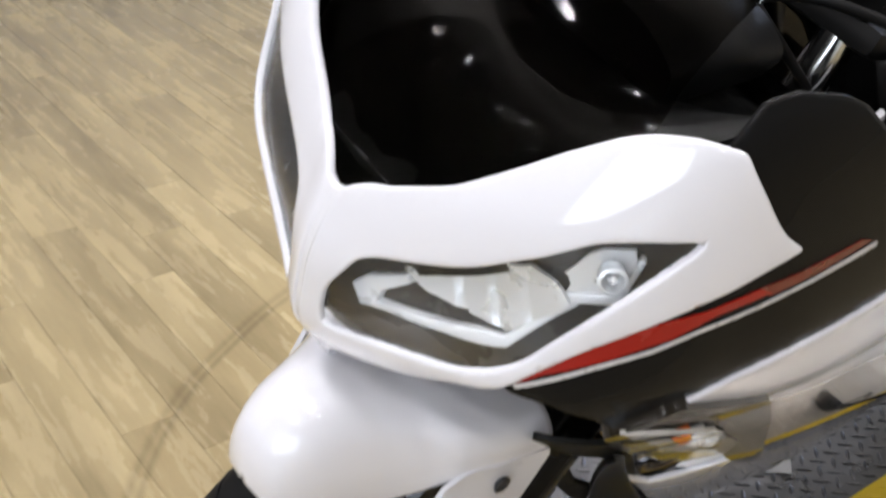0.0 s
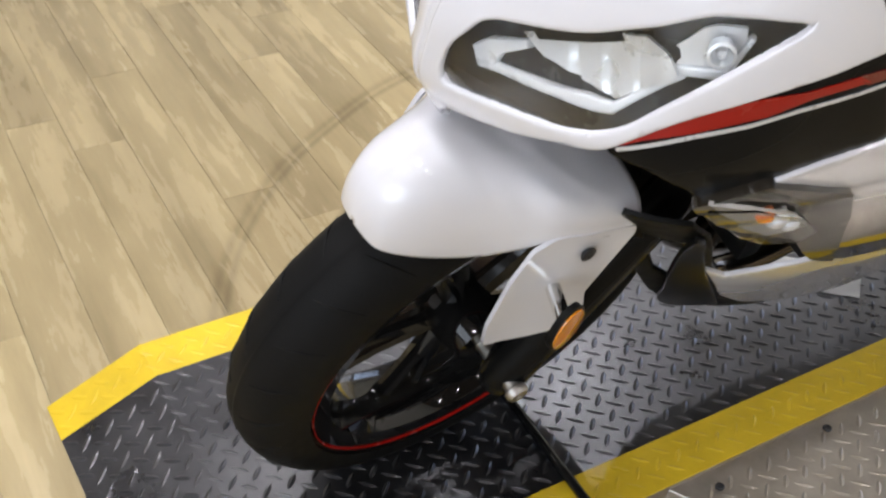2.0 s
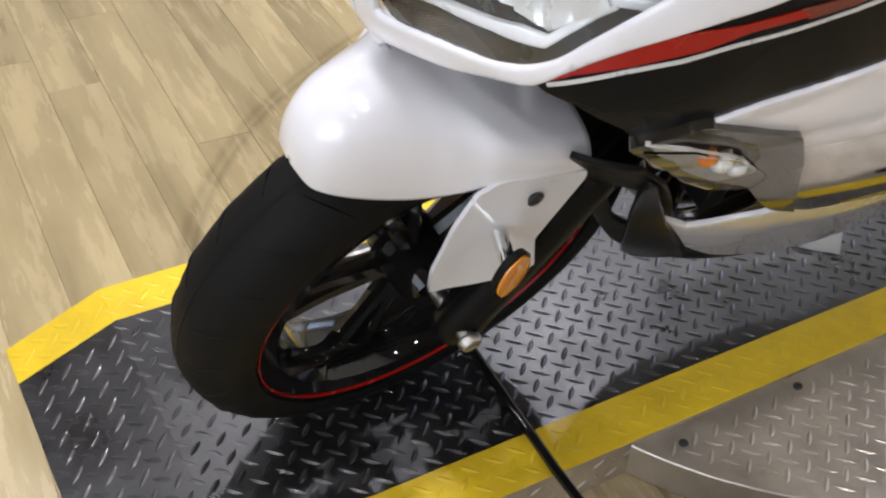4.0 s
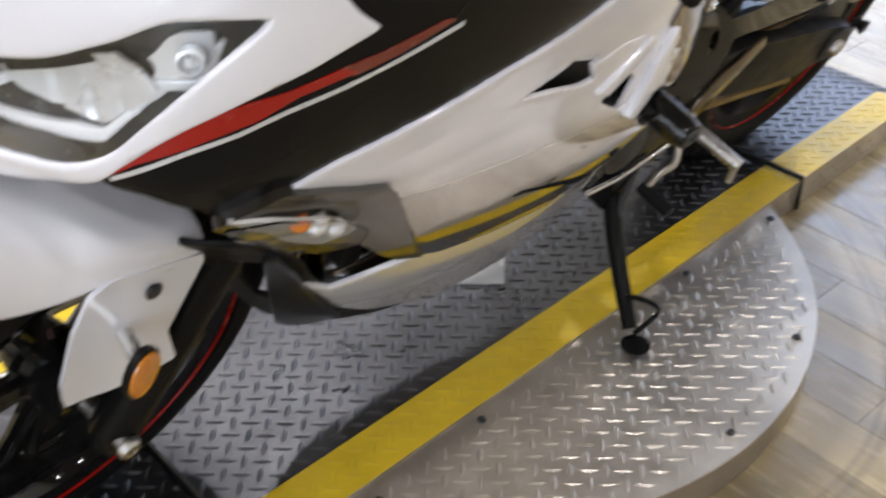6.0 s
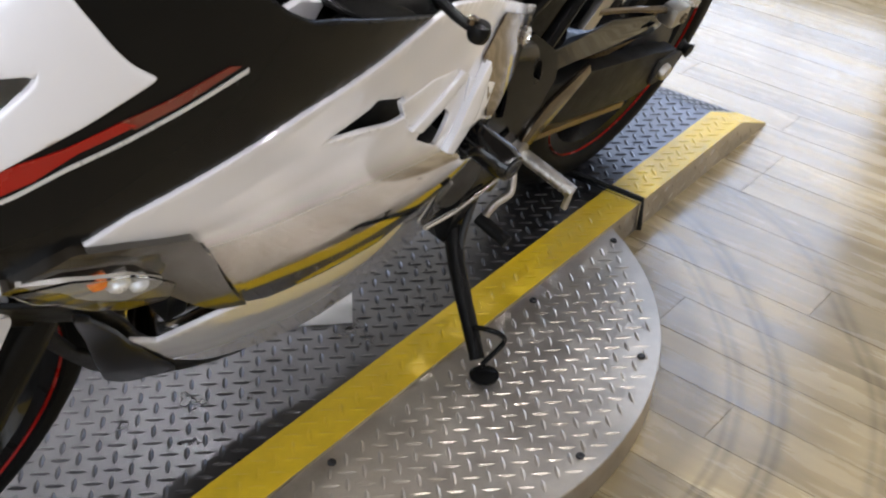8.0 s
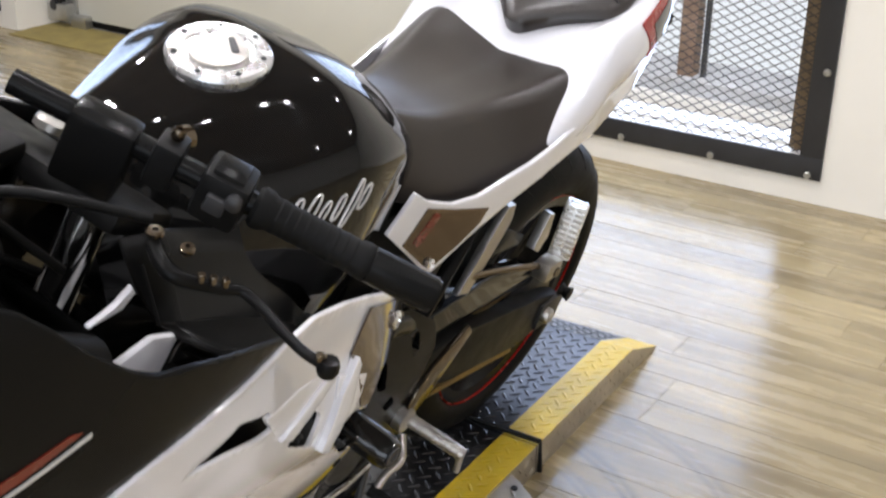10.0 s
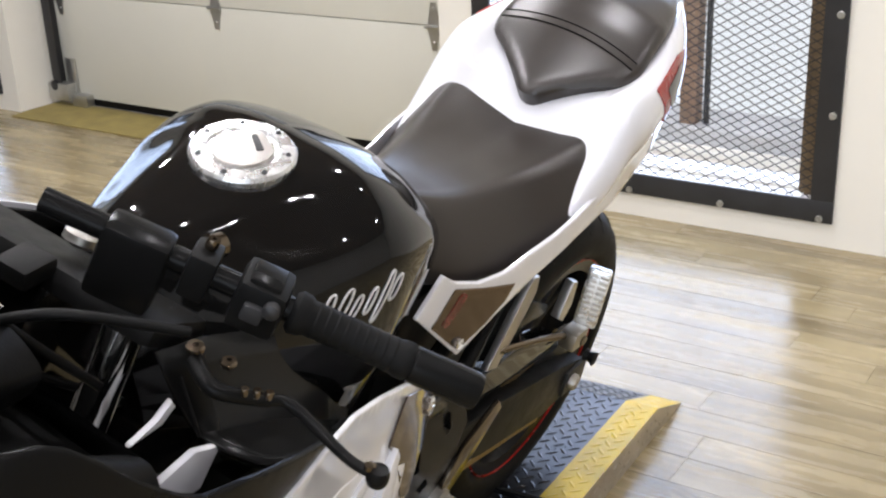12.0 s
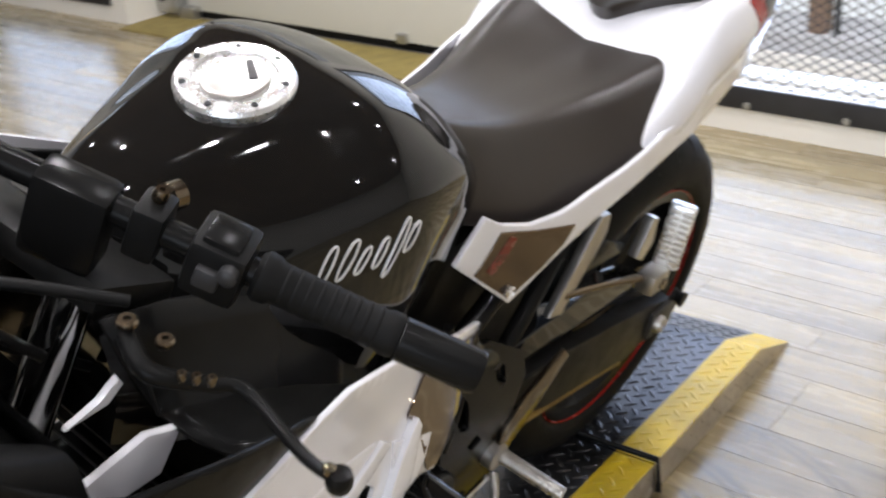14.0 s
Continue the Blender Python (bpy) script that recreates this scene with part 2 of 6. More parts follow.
def add_box(bm, lo, hi, m=None, bevel=0.0):
    geom = bmesh.ops.create_cube(bm, size=1)["verts"]
    for v in geom:
        v.co = Vector([lo[i] + (v.co[i] + 0.5) * (hi[i] - lo[i]) for i in range(3)])
    if bevel:
        edges = list({e for v in geom for e in v.link_edges})
        geom = bmesh.ops.bevel(bm, geom=edges, offset=bevel, segments=2, affect="EDGES", profile=0.6)["verts"]
        geom = list({v for v in geom})
    if m is not None:
        bmesh.ops.transform(bm, matrix=m, verts=geom)


def box_part(name, lo, hi, mat, parent=None, m=None, bevel=0.003, label=""):
    bm = bmesh.new()
    add_box(bm, lo, hi, m, bevel)
    return part(name, bm, mat, parent, label)


def add_prism(bm, outline, y0, y1, bevel=0.0):
    """A plate: an outline in x and z, extruded from y0 to y1."""
    a = [bm.verts.new((x, y0, z)) for x, z in outline]
    b = [bm.verts.new((x, y1, z)) for x, z in outline]
    n = len(a)
    fs = [bm.faces.new(a), bm.faces.new(b[::-1])]
    fs += [bm.faces.new((a[i], b[i], b[(i + 1) % n], a[(i + 1) % n])) for i in range(n)]
    if bevel:
        rim = [e for f in fs[:2] for e in f.edges]
        bmesh.ops.bevel(bm, geom=list(set(rim)), offset=bevel, segments=2, affect="EDGES", profile=0.6)


def prism_part(name, outline, y0, y1, mat, parent, bevel=0.002, label=""):
    bm = bmesh.new()
    add_prism(bm, outline, y0, y1, bevel)
    return part(name, bm, mat, parent, label)


def curve_points(pts, steps=6):
    """A smooth line through the points."""
    p = [Vector(q) for q in pts]
    if len(p) < 3:
        return p
    out = []
    for i in range(len(p) - 1):
        a, b, c, d = p[max(i - 1, 0)], p[i], p[i + 1], p[min(i + 2, len(p) - 1)]
        for k in range(steps):
            t = k / steps
            out.append(0.5 * (2 * b + (c - a) * t + (2 * a - 5 * b + 4 * c - d) * t * t + (3 * b - a - 3 * c + d) * t ** 3))
    return out + [p[-1]]


def add_tube(bm, pts, radius, sides=12, smooth_steps=6):
    """A round bar along a line; radius may be a list."""
    line = curve_points(pts, smooth_steps) if len(pts) > 2 and smooth_steps > 1 else [Vector(q) for q in pts]
    n = len(line)
    rings = []
    side = None
    for i, q in enumerate(line):
        d = (line[min(i + 1, n - 1)] - line[max(i - 1, 0)]).normalized()
        if side is None:
            side = d.cross(Vector((0.3, 0.1, 1.0))).normalized()
        side = (side - d * side.dot(d)).normalized()
        up = d.cross(side)
        r = radius if not isinstance(radius, (list, tuple)) else np.interp(i / max(n - 1, 1), np.linspace(0, 1, len(radius)), radius)
        rings.append([bm.verts.new(q + (side * math.cos(k * math.tau / sides) + up * math.sin(k * math.tau / sides)) * r) for k in range(sides)])
    for a, b in zip(rings, rings[1:]):
        for k in range(sides):
            bm.faces.new((a[k], a[(k + 1) % sides], b[(k + 1) % sides], b[k]))
    bm.faces.new(rings[0][::-1])
    bm.faces.new(rings[-1])


def tube_part(name, pts, radius, mat, parent, sides=12, steps=6, label=""):
    bm = bmesh.new()
    add_tube(bm, pts, radius, sides, steps)
    return part(name, bm, mat, parent, label, sharp=50)


def add_lathe(bm, profile, m, sides=32, ring=False):
    """Turns a profile of (radius, height) round z; ring: a closed section with a hole in the middle."""
    rings = []
    for r, h in profile:
        rings.append([bm.verts.new(m @ Vector((max(r, 1e-4) * math.cos(k * math.tau / sides), max(r, 1e-4) * math.sin(k * math.tau / sides), h))) for k in range(sides)])
    for a, b in zip(rings, rings[1:] + (rings[:1] if ring else [])):
        for k in range(sides):
            bm.faces.new((a[k], a[(k + 1) % sides], b[(k + 1) % sides], b[k]))
    if not ring:
        bm.faces.new(rings[0][::-1])
        bm.faces.new(rings[-1])


def lathe_part(name, profile, m, mat, parent, sides=32, label="", ring=False):
    bm = bmesh.new()
    add_lathe(bm, profile, m, sides, ring)
    return part(name, bm, mat, parent, label)


def bolt_part(name, at, direction, radius, mat, parent, height=0.006):
    m = Matrix.Translation(at) @ Vector(direction).to_track_quat("Z", "Y").to_matrix().to_4x4()
    return lathe_part(name, [(radius * 0.6, -0.004), (radius, 0), (radius, height * 0.6), (radius * 0.8, height), (radius * 0.35, height), (radius * 0.3, height * 0.5)], m, mat, parent, 14)


def spline(values, u):
    """Smooth value at u of rows given at 0, 1, 2, ..."""
    n = len(values)
    u = min(max(u, 0.0), n - 1 - 1e-9)
    i = int(u)
    t = u - i
    g = lambda k: values[k] if 0 <= k < n else (2 * values[0] - values[1] if k < 0 else 2 * values[-1] - values[-2])
    a, b, c, d = g(i - 1), g(i), g(i + 1), g(i + 2)
    return 0.5 * (2 * b + (c - a) * t + (2 * a - 5 * b + 4 * c - d) * t * t + (3 * b - a - 3 * c + d) * t ** 3)


def loft(name, stations, mat, parent, along=6, around=5, m=None, label="", sharp=40, bottom=True):
    """A body over sections x: half profiles (y, z) from the middle of the top down the side; mirrored."""
    xs = np.array([s[0] for s in stations], float)
    pr = np.array([s[1] for s in stations], float)
    nu, nv = (len(xs) - 1) * along + 1, (pr.shape[1] - 1) * around + 1
    verts, faces = [], []
    for i in range(nu):
        u = i / along
        x = spline(xs, u)
        row = spline(pr, u)
        half = [spline(row, j / around) for j in range(nv)]
        ring = [(-y, z) for y, z in half[:0:-1]] + [(y, z) for y, z in half]
        verts += [Vector((x, y, z)) if m is None else m @ Vector((x, y, z)) for y, z in ring]
    w = 2 * nv - 1
    for i in range(nu - 1):
        for j in range(w - 1):
            faces.append((i * w + j, i * w + j + 1, (i + 1) * w + j + 1, (i + 1) * w + j))
        if bottom:
            faces.append((i * w + w - 1, i * w, (i + 1) * w, (i + 1) * w + w - 1))
    if bottom:
        faces.append(tuple(range(w)))
        faces.append(tuple((nu - 1) * w + j for j in range(w - 1, -1, -1)))
    return mesh_object(name, verts, faces, mat, parent, True, sharp, label)


def inside(p, poly):
    x, y = p
    c = False
    n = len(poly)
    for i in range(n):
        (x0, y0), (x1, y1) = poly[i], poly[(i + 1) % n]
        if (y0 > y) != (y1 > y) and x < (x1 - x0) * (y - y0) / (y1 - y0) + x0:
            c = not c
    return c


def dense(poly, step):
    out = []
    n = len(poly)
    for i in range(n):
        a, b = np.array(poly[i], float), np.array(poly[(i + 1) % n], float)
        k = max(1, int(np.linalg.norm(b - a) / step))
        out += [tuple(a + (b - a) * j / k) for j in range(k)]
    return out


def rounded(poly, r):
    """Outline with its corners cut round by r."""
    out = []
    n = len(poly)
    for i in range(n):
        a, b, c = (np.array(poly[(i + k) % n], float) for k in (-1, 0, 1))
        da, dc = a - b, c - b
        la, lc = np.linalg.norm(da), np.linalg.norm(dc)
        k = min(r, la * 0.4, lc * 0.4)
        p, q = b + da / la * k, b + dc / lc * k
        out += [tuple(p), tuple(0.25 * p + 0.5 * b + 0.25 * q), tuple(q)]
    return out


from mathutils.bvhtree import BVHTree
from mathutils.geometry import delaunay_2d_cdt


def panel(name, outline, surface, mat, parent, holes=(), lift=0.0, thick=0.004, curl=0.003, step=0.013, scale=(0.2, 1.0), mirror=False, label="", round_by=0.004):
    """A shell panel cut from a surface(u, v): outline and holes in (u, v); scale turns u and v into about metres."""
    sc = np.array(scale)
    poly = dense(rounded([tuple(np.array(p) * sc) for p in outline], round_by), step)
    hole_polys = [dense(rounded([tuple(np.array(p) * sc) for p in h], round_by), step) for h in holes]
    loops = [poly] + hole_polys
    segs = np.array([(lp[i], lp[(i + 1) % len(lp)]) for lp in loops for i in range(len(lp))])
    s0, s1 = segs[:, 0], segs[:, 1]

    def gap(p):
        d = s1 - s0
        t = np.clip(((p - s0) * d).sum(1) / np.maximum((d * d).sum(1), 1e-12), 0, 1)
        return np.linalg.norm(s0 + d * t[:, None] - p, axis=1).min()

    pts = [p for lp in loops for p in lp]
    edges, k = [], 0
    for lp in loops:
        edges += [(k + i, k + (i + 1) % len(lp)) for i in range(len(lp))]
        k += len(lp)
    good = lambda p: inside(p, poly) and not any(inside(p, h) for h in hole_polys)
    lo, hi = np.min(poly, axis=0), np.max(poly, axis=0)
    for i, y in enumerate(np.arange(lo[1], hi[1], step * 0.9)):
        for x in np.arange(lo[0] + (i % 2) * step * 0.5, hi[0], step):
            p = np.array((x, y))
            if gap(p) > step * 0.55 and good((x, y)):
                pts.append((x, y))
    if curl:
        for a, b in zip(s0, s1):
            d = (b - a) / max(np.linalg.norm(b - a), 1e-9)
            for sign, f, mid in [(g, f, m_) for g in (1, -1) for f in (0.35, 1.0) for m_ in ((a + b) / 2, a * 0.95 + b * 0.05)]:
                if True:
                    q = mid + sign * np.array((-d[1], d[0])) * curl * f
                    if good(tuple(q)) and gap(q) > curl * f * 0.8:
                        pts.append(tuple(q))
    v2, e2, f2 = delaunay_2d_cdt([Vector(p) for p in pts], edges, [], 0, 1e-6)[:3]
    sgn = -1 if mirror else 1
    front, back = [], []
    for q in v2:
        u, v = q[0] / sc[0], q[1] / sc[1]
        e = 1e-3
        a = np.array(surface(u, v))
        du, dv = np.array(surface(u + e / sc[0], v)) - np.array(surface(u - e / sc[0], v)), np.array(surface(u, v + e)) - np.array(surface(u, v - e))
        n = np.cross(du, dv) if scale[0] < 1 else np.cross(dv, du)
        n = n / max(np.linalg.norm(n), 1e-9)
        d = gap(np.array((q[0], q[1]))) if curl else 1.0
        drop = 0.0
        if curl and d < curl:
            drop = curl * 0.45 * (1 - math.sqrt(max(0.0, 1 - (1 - d / curl) ** 2)))
        f = a + n * (lift - drop)
        b = a + n * (lift - thick - (0.6 * curl if curl else 0))
        front.append((f[0], sgn * f[1], f[2]))
        back.append((b[0], sgn * b[1], b[2]))
    tris = []
    for f in f2:
        c = sum((v2[i] for i in f), Vector((0, 0))) / len(f)
        if good((c[0], c[1])):
            tris.append(tuple(f) if not mirror else tuple(f[::-1]))
    count = {}
    for f in tris:
        for i in range(len(f)):
            count[(f[i], f[(i + 1) % len(f)])] = True
    rim = [(a, b) for a, b in count if (b, a) not in count]
    n = len(front)
    faces = tris + [tuple(i + n for i in f[::-1]) for f in tris] + [(b, a, a + n, b + n) for a, b in rim]
    ob = mesh_object(name, front + back, faces, mat, parent, True, 50, label)
    bm = bmesh.new()
    bm.from_mesh(ob.data)
    bmesh.ops.recalc_face_normals(bm, faces=bm.faces)
    bm.to_mesh(ob.data)
    bm.free()
    return ob

# ---- the room ----
floor = tagged(box_part("floor", (-4.2, -6.0, -0.12), (6.0, 6.0, -0.006), SUBFLOOR, bevel=0), "grey-brown vinyl plank floor of the workshop", "floor", kind="structure")


def wall_box(name, lo, hi, mat, parent=None, bevel=0.0, label=""):
    return box_part(name, lo, hi, mat, parent, WALL, bevel, label)


GAR0, GAR1, GAR_TOP = -3.558, -1.231, 2.3       # garage opening along the wall
WIN0, WIN1, WIN_BOT, WIN_TOP = -1.025, 0.066, 0.145, 2.05
bm = bmesh.new()
for lo, hi in (((-6.2, 0, 0), (-5.0, 0.30, CEILING)), ((-5.0, 0, 2.05), (GAR0 - 0.17, 0.30, CEILING)), ((-5.0, 0, 0), (GAR0 - 0.17, 0.30, 0.145)),
               ((GAR0 - 0.17, 0, 0), (GAR0, 0.30, CEILING)), ((GAR0, 0, GAR_TOP), (GAR1, 0.30, CEILING)),
               ((GAR1, 0, 0), (WIN0, 0.30, CEILING)), ((WIN0, 0, 0), (WIN1, 0.30, WIN_BOT)), ((WIN0, 0, WIN_TOP), (WIN1, 0.30, CEILING)),
               ((WIN1, 0, 0), (6.2, 0.30, CEILING))):
    add_box(bm, lo, hi, WALL)
tagged(part("wall_back", bm, WALL_PAINT, None, smooth=False), "cream painted plaster wall with door and window openings", "wall", kind="structure")
tagged(box_part("wall_far", (-1.5, -5.9, 0), (5.6, -5.7, CEILING), PLAIN_WALL, bevel=0), "plain light painted plaster wall", "wall", kind="structure")
bm = bmesh.new()
for lo, hi in (((5.6, -6, 0), (5.8, 0.3, CEILING)), ((5.6, 5.0, 0), (5.8, 6, CEILING)), ((5.6, 0.3, 0), (5.8, 5.0, 0.30)), ((5.6, 0.3, 2.60), (5.8, 5.0, CEILING))):
    add_box(bm, lo, hi)
tagged(part("wall_front", bm, PLAIN_WALL, None, smooth=False), "plain light wall with an opening for the added window", "wall", kind="structure")
# added window, never in view, with a glowing backdrop behind the fill lamp
shop = tagged(new("fill_window"), "unseen added window for the fill lamp, steel frame", "window", kind="structure")
for lo, hi in (((5.66, 0.3, 0.30), (5.72, 5.0, 0.36)), ((5.66, 0.3, 2.54), (5.72, 5.0, 2.60)), ((5.66, 0.3, 0.36), (5.72, 0.36, 2.54)), ((5.66, 4.94, 0.36), (5.72, 5.0, 2.54)), ((5.66, 2.62, 0.36), (5.72, 2.68, 2.54))):
    box_part("frame_bar", lo, hi, STEEL_DARK, shop, None, 0.003)
for y0, y1 in ((0.36, 2.62), (2.68, 4.94)):
    box_part("pane", (5.685, y0, 0.36), (5.691, y1, 2.54), PANE, shop, None, 0).visible_shadow = False
tagged(box_part("backdrop", (6.8, -1.5, -0.5), (6.85, 7.0, 3.6), DAYLIGHT, bevel=0), "glowing backdrop outside the added unseen window", "backdrop", kind="structure")
tagged(box_part("wall_side", (-1.5, 5.2, 0), (5.6, 5.4, CEILING), PLAIN_WALL, bevel=0), "plain light painted plaster wall", "wall", kind="structure")
tagged(box_part("ceiling", (-2.6, -6.2, CEILING), (6, 6.2, CEILING + 0.15), CEIL_PAINT, bevel=0), "plain brown ceiling with small round lamps", "ceiling", kind="structure")
for i, (x, y) in enumerate(DOWNLIGHTS):
    dl = tagged(new("ceiling_light"), "small round recessed ceiling lamp with white trim", "lamp", "ceiling lamps")
    dl.location = (x, y, CEILING)
    lathe_part("trim_ring", [(0.062, -0.004), (0.085, -0.010), (0.088, -0.002), (0.088, 0.0)], Matrix(), TRIM_WHITE, dl, 24, ring=True)
    lathe_part("diffuser", [(0.0, -0.004), (0.060, -0.004), (0.060, 0.0)], Matrix(), LED, dl, 24)

# garage door in its recess
door = tagged(new("garage_door"), "cream sectional garage door, closed, with galvanised hinges", "door", kind="structure")
DOOR_Y = 0.215
for i in range(4):
    z0 = 0.035 + i * 0.475 + (0.0 if i == 0 else 0.004)
    wall_box("door_section", (GAR0 + 0.02, DOOR_Y, z0 if i else 0.038), (GAR1 + 0.02, DOOR_Y + 0.045, 0.035 + (i + 1) * 0.475), DOOR_PAINT, door, 0.003)
wall_box("bottom_seal", (GAR0 + 0.12, DOOR_Y + 0.004, 0.006), (GAR1 + 0.02, DOOR_Y + 0.04, 0.037), BLACK_MATT, door, 0.003, "black rubber seal")
for a in (-3.43, -2.47, -1.395):
    h = new("hinge")
    h.parent = door
    h["label"] = "galvanised steel strap hinge"
    for z, s in ((0.545, 1), (0.475, -1)):
        bm = bmesh.new()
        pts = [(-0.030, 0), (0.030, 0), (0.022, 0.03 * s), (0.012, 0.085 * s), (-0.012, 0.085 * s), (-0.022, 0.03 * s)]
        add_prism(bm, [(a + x, 0.51 + 0.003 * s + zz) for x, zz in (pts if s > 0 else pts[::-1])], DOOR_Y - 0.004, DOOR_Y - 0.001)
        bm.transform(WALL)
        part("hinge_leaf", bm, GALVANISED, h, smooth=False)
    bm = bmesh.new()
    add_tube(bm, [(a - 0.035, DOOR_Y - 0.012, 0.51), (a + 0.035, DOOR_Y - 0.012, 0.51)], 0.007, 10)
    bm.transform(WALL)
    part("hinge_pin", bm, GALVANISED, h)
    bm = bmesh.new()
    for z in (0.45, 0.575):
        add_lathe(bm, [(0.007, -0.002), (0.007, 0.004), (0.004, 0.006)], Matrix.Translation((a, DOOR_Y - 0.004, z)) @ pose(0, 0, 0, 90), 10)
    bm.transform(WALL)
    part("hinge_bolt", bm, GALVANISED, h)
# track, bottom bracket and latch
track = tagged(new("garage_door_track"), "dark steel roller track beside the garage door", "door track", kind="structure")
wall_box("rail", (GAR0 + 0.06, 0.165, 0.09), (GAR0 + 0.085, 0.215, 2.1), STEEL_DARK, track, 0.002)
wall_box("rail_flange", (GAR0 + 0.06, 0.160, 0.09), (GAR0 + 0.115, 0.166, 2.1), STEEL_DARK, track, 0.001)
wall_box("bottom_bracket", (GAR0 + 0.03, 0.150, 0.03), (GAR0 + 0.16, 0.205, 0.11), GALVANISED, track, 0.006, "galvanised bottom bracket")
wall_box("bracket_plate", (GAR0 + 0.11, 0.203, 0.02), (GAR0 + 0.175, 0.210, 0.22), GALVANISED, track, 0.002)
wall_box("floor_shoe", (GAR0 + 0.16, 0.170, 0.003), (GAR0 + 0.26, 0.214, 0.06), GALVANISED, track, 0.004)
bm = bmesh.new()
add_lathe(bm, [(0.012, -0.02), (0.024, -0.018), (0.024, 0.0), (0.012, 0.002)], WALL @ Matrix.Translation((GAR0 + 0.075, 0.15, 0.10)) @ pose(0, 0, 0, 90), 18)
part("roller", bm, STEEL_DARK, track)
latch = tagged(wall_box("door_latch", (-2.10, DOOR_Y - 0.02, 0.035), (-2.05, DOOR_Y - 0.001, 0.075), GALVANISED, None, 0.004), "small galvanised slide latch on the door", "latch")
tagged(wall_box("threshold_mat", (GAR0 + 0.03, -0.075, 0.0), (GAR1 - 0.03, 0.205, 0.006), MAT_OLIVE, None, 0.002), "olive brown coir mat before the garage door", "mat")

# windows with expanded steel mesh


def mesh_window(name, x0, x1, z0, z1, label, bolts=True):
    win = tagged(new(name), label, "window", kind="structure")
    w, d = 0.068, 0.012
    for lo, hi in (((x0 - w, -d, z0 - w), (x1 + w, -0.001, z0)), ((x0 - w, -d, z1), (x1 + w, -0.001, z1 + w)),
                   ((x0 - w, -d, z0), (x0, -0.001, z1)), ((x1, -d, z0), (x1 + w, -0.001, z1))):
        wall_box("frame_bar", lo, hi, STEEL_DARK, win, 0.002, "black steel flat bar")
    wall_box("inner_angle", (x1 - 0.028, 0.012, z0 + 0.005), (x1 - 0.001, 0.03, z1), STEEL_RUST, win, 0.002, "rusty steel angle")
    wall_box("inner_angle", (x1 - 0.050, 0.03, z0 + 0.005), (x1 - 0.032, 0.05, z1), STEEL_RUST, win, 0.002, "rusty steel angle")
    verts, faces = [], []
    pw, ph, tw, td = 0.0480, 0.0135, 0.0017, 0.0014
    ny = int((z1 - z0) / ph) + 1
    nx = int((x1 - x0) / pw) + 2
    for row in range(ny):
        for s in (1, -1):
            last = None
            for i in range(2 * nx):
                x = x0 - 0.01 + i * pw / 2
                if x > x1 + 0.01:
                    break
                up = ((i + row) % 2) * 2 - 1
                z = z0 + row * ph + s * 0.0 + up * ph / 2
                k = len(verts)
                y = 0.004 + 0.003 * (up > 0)
                verts += [(x, y, z - tw), (x, y, z + tw), (x, y + td, z + tw), (x, y + td, z - tw)]
                if last is not None:
                    for q in range(4):
                        faces.append((last + q, last + (q + 1) % 4, k + (q + 1) % 4, k + q))
                last = k
            break
    grid = mesh_object("expanded_mesh", [WALL @ Vector(v) for v in verts], faces, STEEL_DARK, win, False)
    tagged(grid, "dark expanded steel mesh", kind="stuff")
    if bolts:
        n = 4
        for i in range(n):
            x = x1 + 0.030 - i * 0.3045
            if x > x0 - w:
                bolt_part("frame_bolt", WALL @ Vector((x, -d - 0.001, z0 - 0.055)), WALL.to_3x3() @ Vector((0, -1, 0)), 0.011, GALVANISED, win)
        for z in (0.405, 0.693, 0.98, 1.27, 1.56, 1.85):
            bolt_part("frame_bolt", WALL @ Vector((x1 + 0.046, -d - 0.001, z)), WALL.to_3x3() @ Vector((0, -1, 0)), 0.011, GALVANISED, win)
    # sash behind the mesh
    for lo, hi in (((x0, 0.20, z0), (x1, 0.25, z0 + 0.04)), ((x0, 0.20, z1 - 0.05), (x1, 0.25, z1))):
        wall_box("sash_rail", lo, hi, WALL_PAINT, win, 0.003)
    wall_box("window_sill", (x0, 0.06, z0 - 0.002), (x1, 0.30, z0 + 0.012), WALL_PAINT, win, 0.003)
    pane = wall_box("pane", (x0 + 0.01, 0.222, z0 + 0.04), (x1 - 0.01, 0.227, z1 - 0.05), PANE, win)
    pane.visible_shadow = False
    return win


mesh_window("window_1", WIN0, WIN1, WIN_BOT, WIN_TOP, "tall window with black steel frame and expanded mesh")
mesh_window("window_2", -5.0, GAR0 - 0.17, 0.145, WIN_TOP, "second mesh window beyond the garage door", bolts=False)
post = tagged(new("porch_post"), "brown post outside the window", "post")
wall_box("shaft", (-0.66, 0.75, -0.2), (-0.595, 0.82, 2.4), BRICK, post, 0.006)
wall_box("pipe", (-0.575, 0.77, -0.2), (-0.555, 0.79, 2.4), STEEL_DARK, post, 0.004)
tagged(wall_box("porch_ledge", (-2.0, 0.70, 0.02), (1.6, 1.0, 0.10), CONCRETE, None, 0.01), "grey ledge outside the window", "ledge")
tagged(wall_box("backdrop", (-7.5, 1.25, -0.6), (3.0, 1.30, 3.4), DAYLIGHT), "bright overcast daylight outside", "backdrop", kind="structure")
tagged(wall_box("ground_outside", (-7.5, 0.32, -0.25), (3.0, 1.24, -0.2), CONCRETE), "pale ground outside", "ground", kind="structure")

# ---- the turntable and its ramp ----
X0, X1, YL, YR, BAND = -0.356, 1.763, 0.1296, -0.4608, 0.0745
TIP0, TIP1 = -0.505, 1.908
